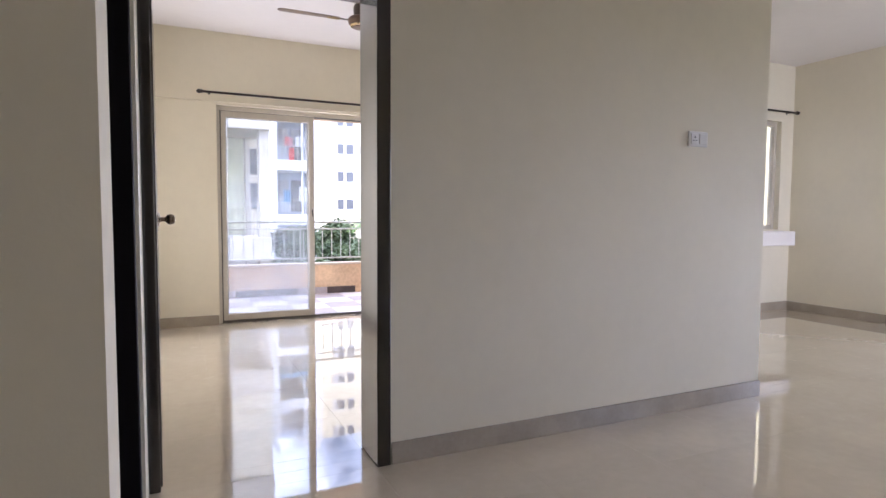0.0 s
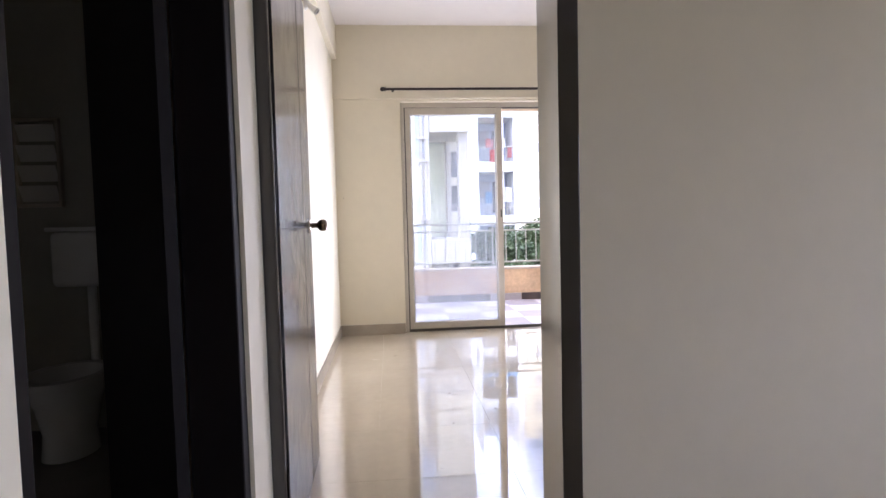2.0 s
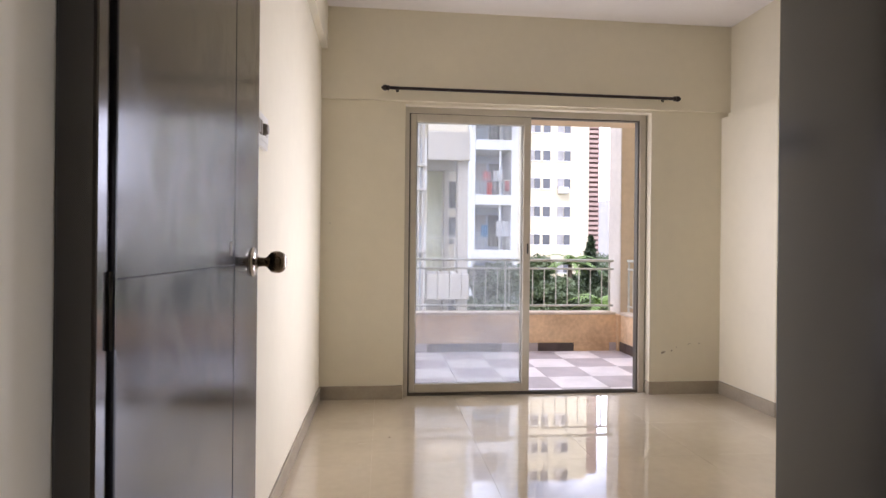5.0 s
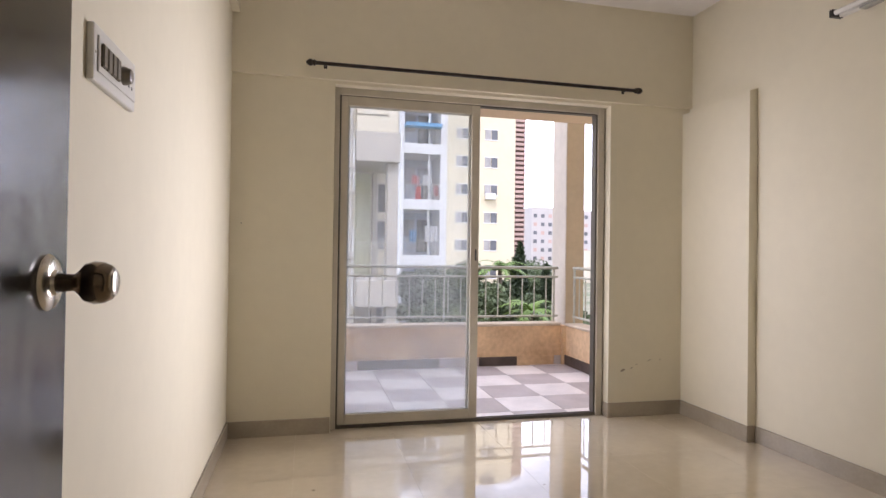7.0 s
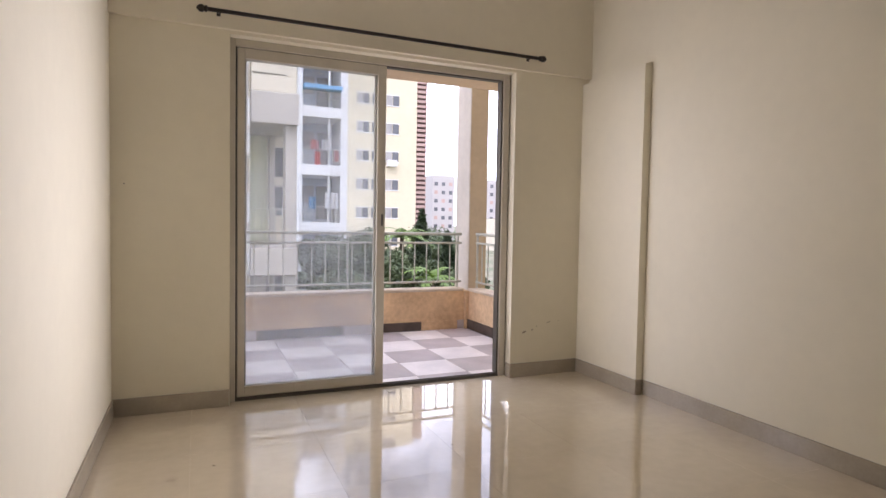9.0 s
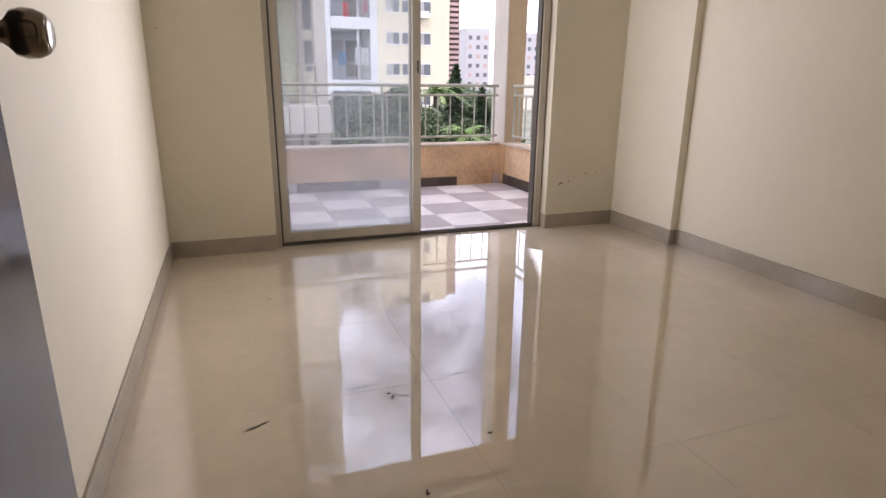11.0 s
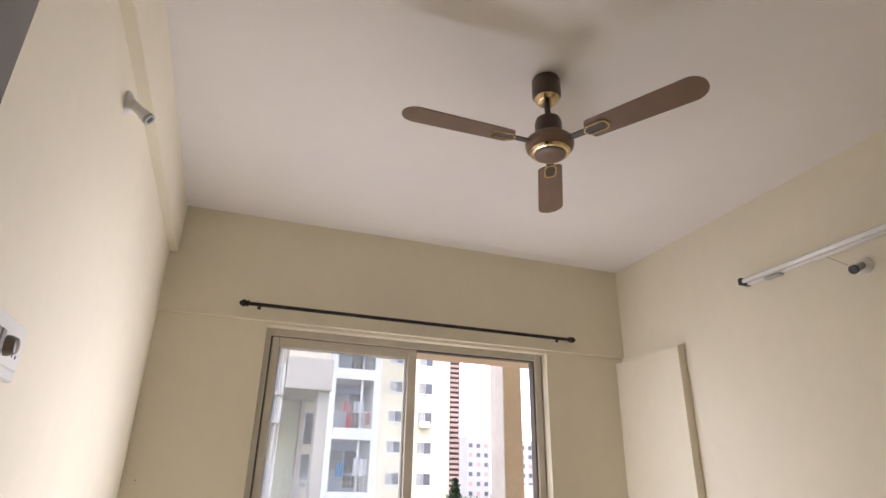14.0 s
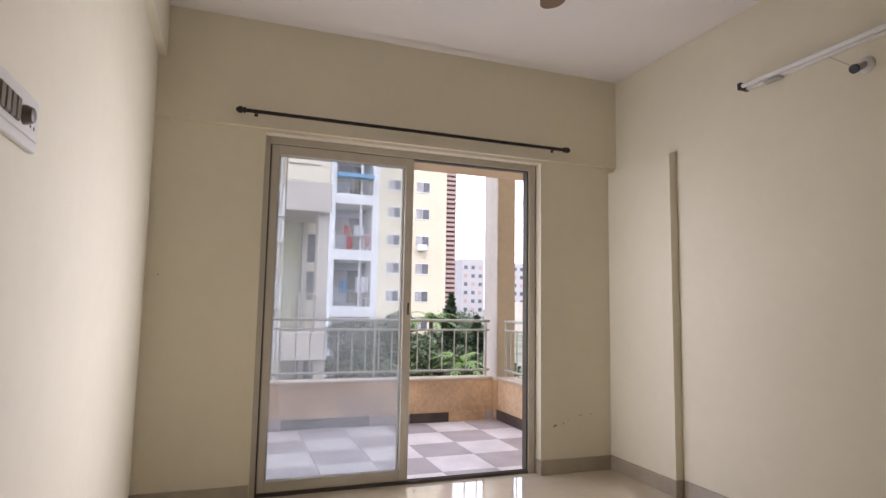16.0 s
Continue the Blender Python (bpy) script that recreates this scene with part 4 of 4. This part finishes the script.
piece(tower, "awning", BLUE_AWN, [((6.23, 35.5, 8.54), (8.37, 36.3, 8.76))], "blue awning", 0.01)
for mat, x, z, w, h in ((RED_CLOTH, 6.90, 4.25, 0.34, 0.85), (PINK_CLOTH, 6.65, 5.2, 0.5, 0.5), (RED_CLOTH, 6.72, 5.35, 0.25, 0.4), (WHITE_CLOTH, 7.3, 5.2, 0.6, 0.6),
                        (WHITE_CLOTH, 7.5, 1.9, 0.75, 0.9), (BLUE_AWN, 6.6, 1.85, 0.4, 0.7), (PINK_CLOTH, 8.0, 4.6, 0.28, 0.6)):
    bm = bmesh.new()
    n = 8
    rows = [[bm.verts.new((x - 7.4 + w * i / n, 0.02 + 0.04 * math.sin(i * 2.1 + z), z - GZ + h * (1 - j))) for i in range(n + 1)] for j in range(2)]
    for i in range(n):
        bm.faces.new((rows[0][i], rows[0][i + 1], rows[1][i + 1], rows[1][i]))
    bmesh.ops.solidify(bm, geom=bm.faces[:], thickness=0.02)
    part("laundry", bm, mat, tower, "hanging laundry")

# the pale yellow block behind
block = building("apartment_block", "pale yellow apartment block with small windows", (18.0, 66.0, GZ))
piece(block, "wall", YELLOW_EXT, [((13.0, 66.0, GZ), (24.16, 78.0, 25.0))], bevel=0.05)
for k in range(-2, 8):
    z = 1.72 + 3.165 * k
    for x0, x1 in ((17.05, 18.45), (18.8, 19.6), (20.45, 21.95)):
        win = piece(block, "window", WHITE_EXT, [((x0 - 0.08, 65.93, z - 0.1), (x1 + 0.08, 65.99, z))], "", 0)
        bm = bmesh.new()
        box(bm, (x0 - 18.08, -0.07, z - GZ + 1.12), (x1 - 17.92, -0.01, z - GZ + 1.2))
        part("lintel", bm, WHITE_EXT, win)
        mid = (x0 + x1) / 2
        bits = ((x0, mid - 0.03, WIN_LIGHT), (mid + 0.03, x1, WIN_DARK)) if x1 - x0 > 1 else ((x0, x1, WIN_DARK),)
        for a, b, mat in bits:
            bm = bmesh.new()
            box(bm, (a - 18.0, -0.05, z - GZ + 0.003), (b - 18.0, -0.008, z - GZ + 1.117))
            part("pane", bm, mat, win)
piece(block, "air_conditioner", WHITE_EXT, [((20.5, 65.3, 7.5), (21.6, 65.9, 8.2))], "white air conditioner box", 0.03)
piece(block, "louvre_shaft", SHAFT_SHADE, [((24.16, 66.3, GZ), (25.42, 70.0, 24.5))], "reddish louvred shaft, painted dark as the shade behind its louvres", 0.0)
for k in range(58):
    piece(block, "louvre", RUST_EXT, [((24.18, 66.0, GZ + 0.55 * k), (25.38, 66.29, GZ + 0.55 * k + 0.3))], "", 0)


def far_tower(x0, x1, y, top, mat, label):
    ft = building("distant_tower", label, ((x0 + x1) / 2, y, GZ))
    piece(ft, "wall", mat, [((x0, y, GZ), (x1, y + 12, top))], bevel=0)
    nz, nx = int((top - GZ) / 3.1), max(3, int((x1 - x0) / 2.2))
    for j in range(2, nz):
        for i in range(nx):
            piece(ft, "window", WIN_DARK if (i + j) % 3 else RUST_EXT, [((x0 + (i + 0.25) * (x1 - x0) / nx, y - 0.1, GZ + 1.0 + 3.1 * j), (x0 + (i + 0.7) * (x1 - x0) / nx, y - 0.01, GZ + 2.3 + 3.1 * j))], "", 0)
    return ft


far_tower(80.3, 89.0, 200.0, 19.0, HAZY_EXT, "distant white apartment tower")
far_tower(100.5, 109.0, 200.0, 18.2, HAZY_EXT, "distant white apartment tower with reddish bands")
far_tower(66.0, 98.0, 230.0, 3.0, CREAM_EXT, "distant low cream building")
far_tower(92.0, 126.0, 170.0, 3.2, CREAM_EXT, "distant low cream building")


# ---- trees ----
def leaf_cloud(bm, centre, radii, count, size, rng, droop=0.0):
    for _ in range(count):
        d = Vector((rng.gauss(0, 1), rng.gauss(0, 1), rng.gauss(0, 1))).normalized()
        r = rng.uniform(0.25, 1.0) ** 0.5
        p = Vector(centre) + Vector((d.x * radii[0], d.y * radii[1], d.z * radii[2])) * r
        s = size * rng.uniform(0.6, 1.4)
        m = Matrix.Translation(p) @ Euler((rng.uniform(-1.2, 1.2) - droop, rng.uniform(-1.2, 1.2), rng.uniform(0, 6.3))).to_matrix().to_4x4()
        vs = [bm.verts.new(m @ Vector(v)) for v in ((0, -s, 0), (s * 0.42, 0, s * 0.12), (0, s, 0), (-s * 0.42, 0, s * 0.12))]
        bm.faces.new(vs)


def broad_tree(x, y, top, spread, seed, label, leaves=LEAVES, size=0.095, count=340):
    rng = random.Random(seed)
    h = top - GZ
    t = thing("tree", label, "tree", (x, y, GZ), group="garden trees")
    bm = bmesh.new()
    tube(bm, (0, 0, 0), (0.15, 0.1, h * 0.5), 0.24, 0.15, 12)
    tips = []
    for k in range(11):
        a = 2.4 * k + rng.uniform(-0.3, 0.3)
        z = h * rng.uniform(0.5, 0.93)
        r = spread * rng.uniform(0.25, 0.85)
        q = (r * math.cos(a), r * math.sin(a), z)
        tube(bm, (0.1, 0.07, h * rng.uniform(0.34, 0.5)), q, 0.09, 0.025, 8)
        tips.append(q)
    part("trunk", bm, BARK, t)
    bm = bmesh.new()
    for q in tips + [(rng.uniform(-0.5, 0.5) * spread, rng.uniform(-0.5, 0.5) * spread, h * rng.uniform(0.78, 0.95)) for _ in range(9)]:
        s = spread * rng.uniform(0.22, 0.40)
        leaf_cloud(bm, q, (s, s, s * 0.75), count, size, rng)
    part("crown", bm, leaves, t)
    return t


def column_tree(x, y, top, seed):
    rng = random.Random(seed)
    h = top - GZ
    t = thing("tree", "tall narrow dark green conifer-like tree", "tree", (x, y, GZ), group="garden trees")
    bm = bmesh.new()
    tube(bm, (0, 0, 0), (0, 0, h * 0.97), 0.14, 0.03, 10)
    part("trunk", bm, BARK, t)
    bm = bmesh.new()
    for k in range(34):
        f = k / 33
        z = h * (0.22 + 0.76 * f)
        r = 0.85 * (1 - f) ** 0.7 + 0.10
        for s in range(5):
            a = rng.uniform(0, 6.3)
            leaf_cloud(bm, (r * 0.6 * math.cos(a), r * 0.6 * math.sin(a), z), (r * 0.45, r * 0.45, 0.3), 40, 0.12, rng, 0.6)
    part("crown", bm, LEAVES_D, t)
    return t


def palm(x, y, top, seed):
    rng = random.Random(seed)
    h = top - GZ
    t = thing("palm", "slim palm with light green fronds", "palm", (x, y, GZ), group="garden trees")
    bm = bmesh.new()
    tube(bm, (0, 0, 0), (0, 0, h - 0.9), 0.12, 0.08, 10)
    part("trunk", bm, BARK, t)
    for k in range(16):
        a = 2 * math.pi * k / 16 + rng.uniform(-0.15, 0.15)
        up = rng.uniform(0.25, 1.25)
        bm = bmesh.new()
        prev = Vector((0, 0, h - 0.9))
        for s in range(9):
            f = (s + 1) / 9
            p = Vector((math.cos(a) * 1.25 * f * math.cos(up * (1 - f * 0.4)), math.sin(a) * 1.25 * f * math.cos(up * (1 - f * 0.4)), h - 0.9 + math.sin(up) * 1.15 * f - 0.8 * f * f))
            side = Vector((-math.sin(a), math.cos(a), -0.35))
            w = 0.30 * (1 - f * 0.6)
            for sg in (-1, 1):
                tip = p + Vector((side.x * sg, side.y * sg, side.z)) * w + (p - prev) * 0.8
                vs = [bm.verts.new(v) for v in (prev, p, tip)]
                bm.faces.new(vs)
            prev = p
        part("frond", bm, LEAVES_L, t)
    return t


for x, y, top, spread, seed in ((4.6, 23.0, 0.75, 1.6, 1), (6.2, 25.0, 1.0, 1.9, 2), (5.4, 20.5, 0.3, 1.5, 3), (7.3, 22.0, 0.3, 1.5, 4), (8.5, 27.0, 0.2, 1.8, 5), (10.0, 24.0, 0.3, 1.6, 6),
                                (11.4, 27.0, 0.6, 1.5, 7), (4.0, 21.5, -0.3, 1.2, 8), (15.0, 36.0, 0.5, 2.4, 9), (18.6, 46.0, 0.9, 3.0, 10)):
    broad_tree(x, y, top, spread, seed, "broad-leaved garden tree seen beyond the balcony railing")
column_tree(9.2, 25.0, 1.6, 21)
column_tree(10.6, 25.5, 0.7, 22)
palm(8.05, 24.0, 1.5, 31)
palm(8.1, 21.0, 0.2, 32)
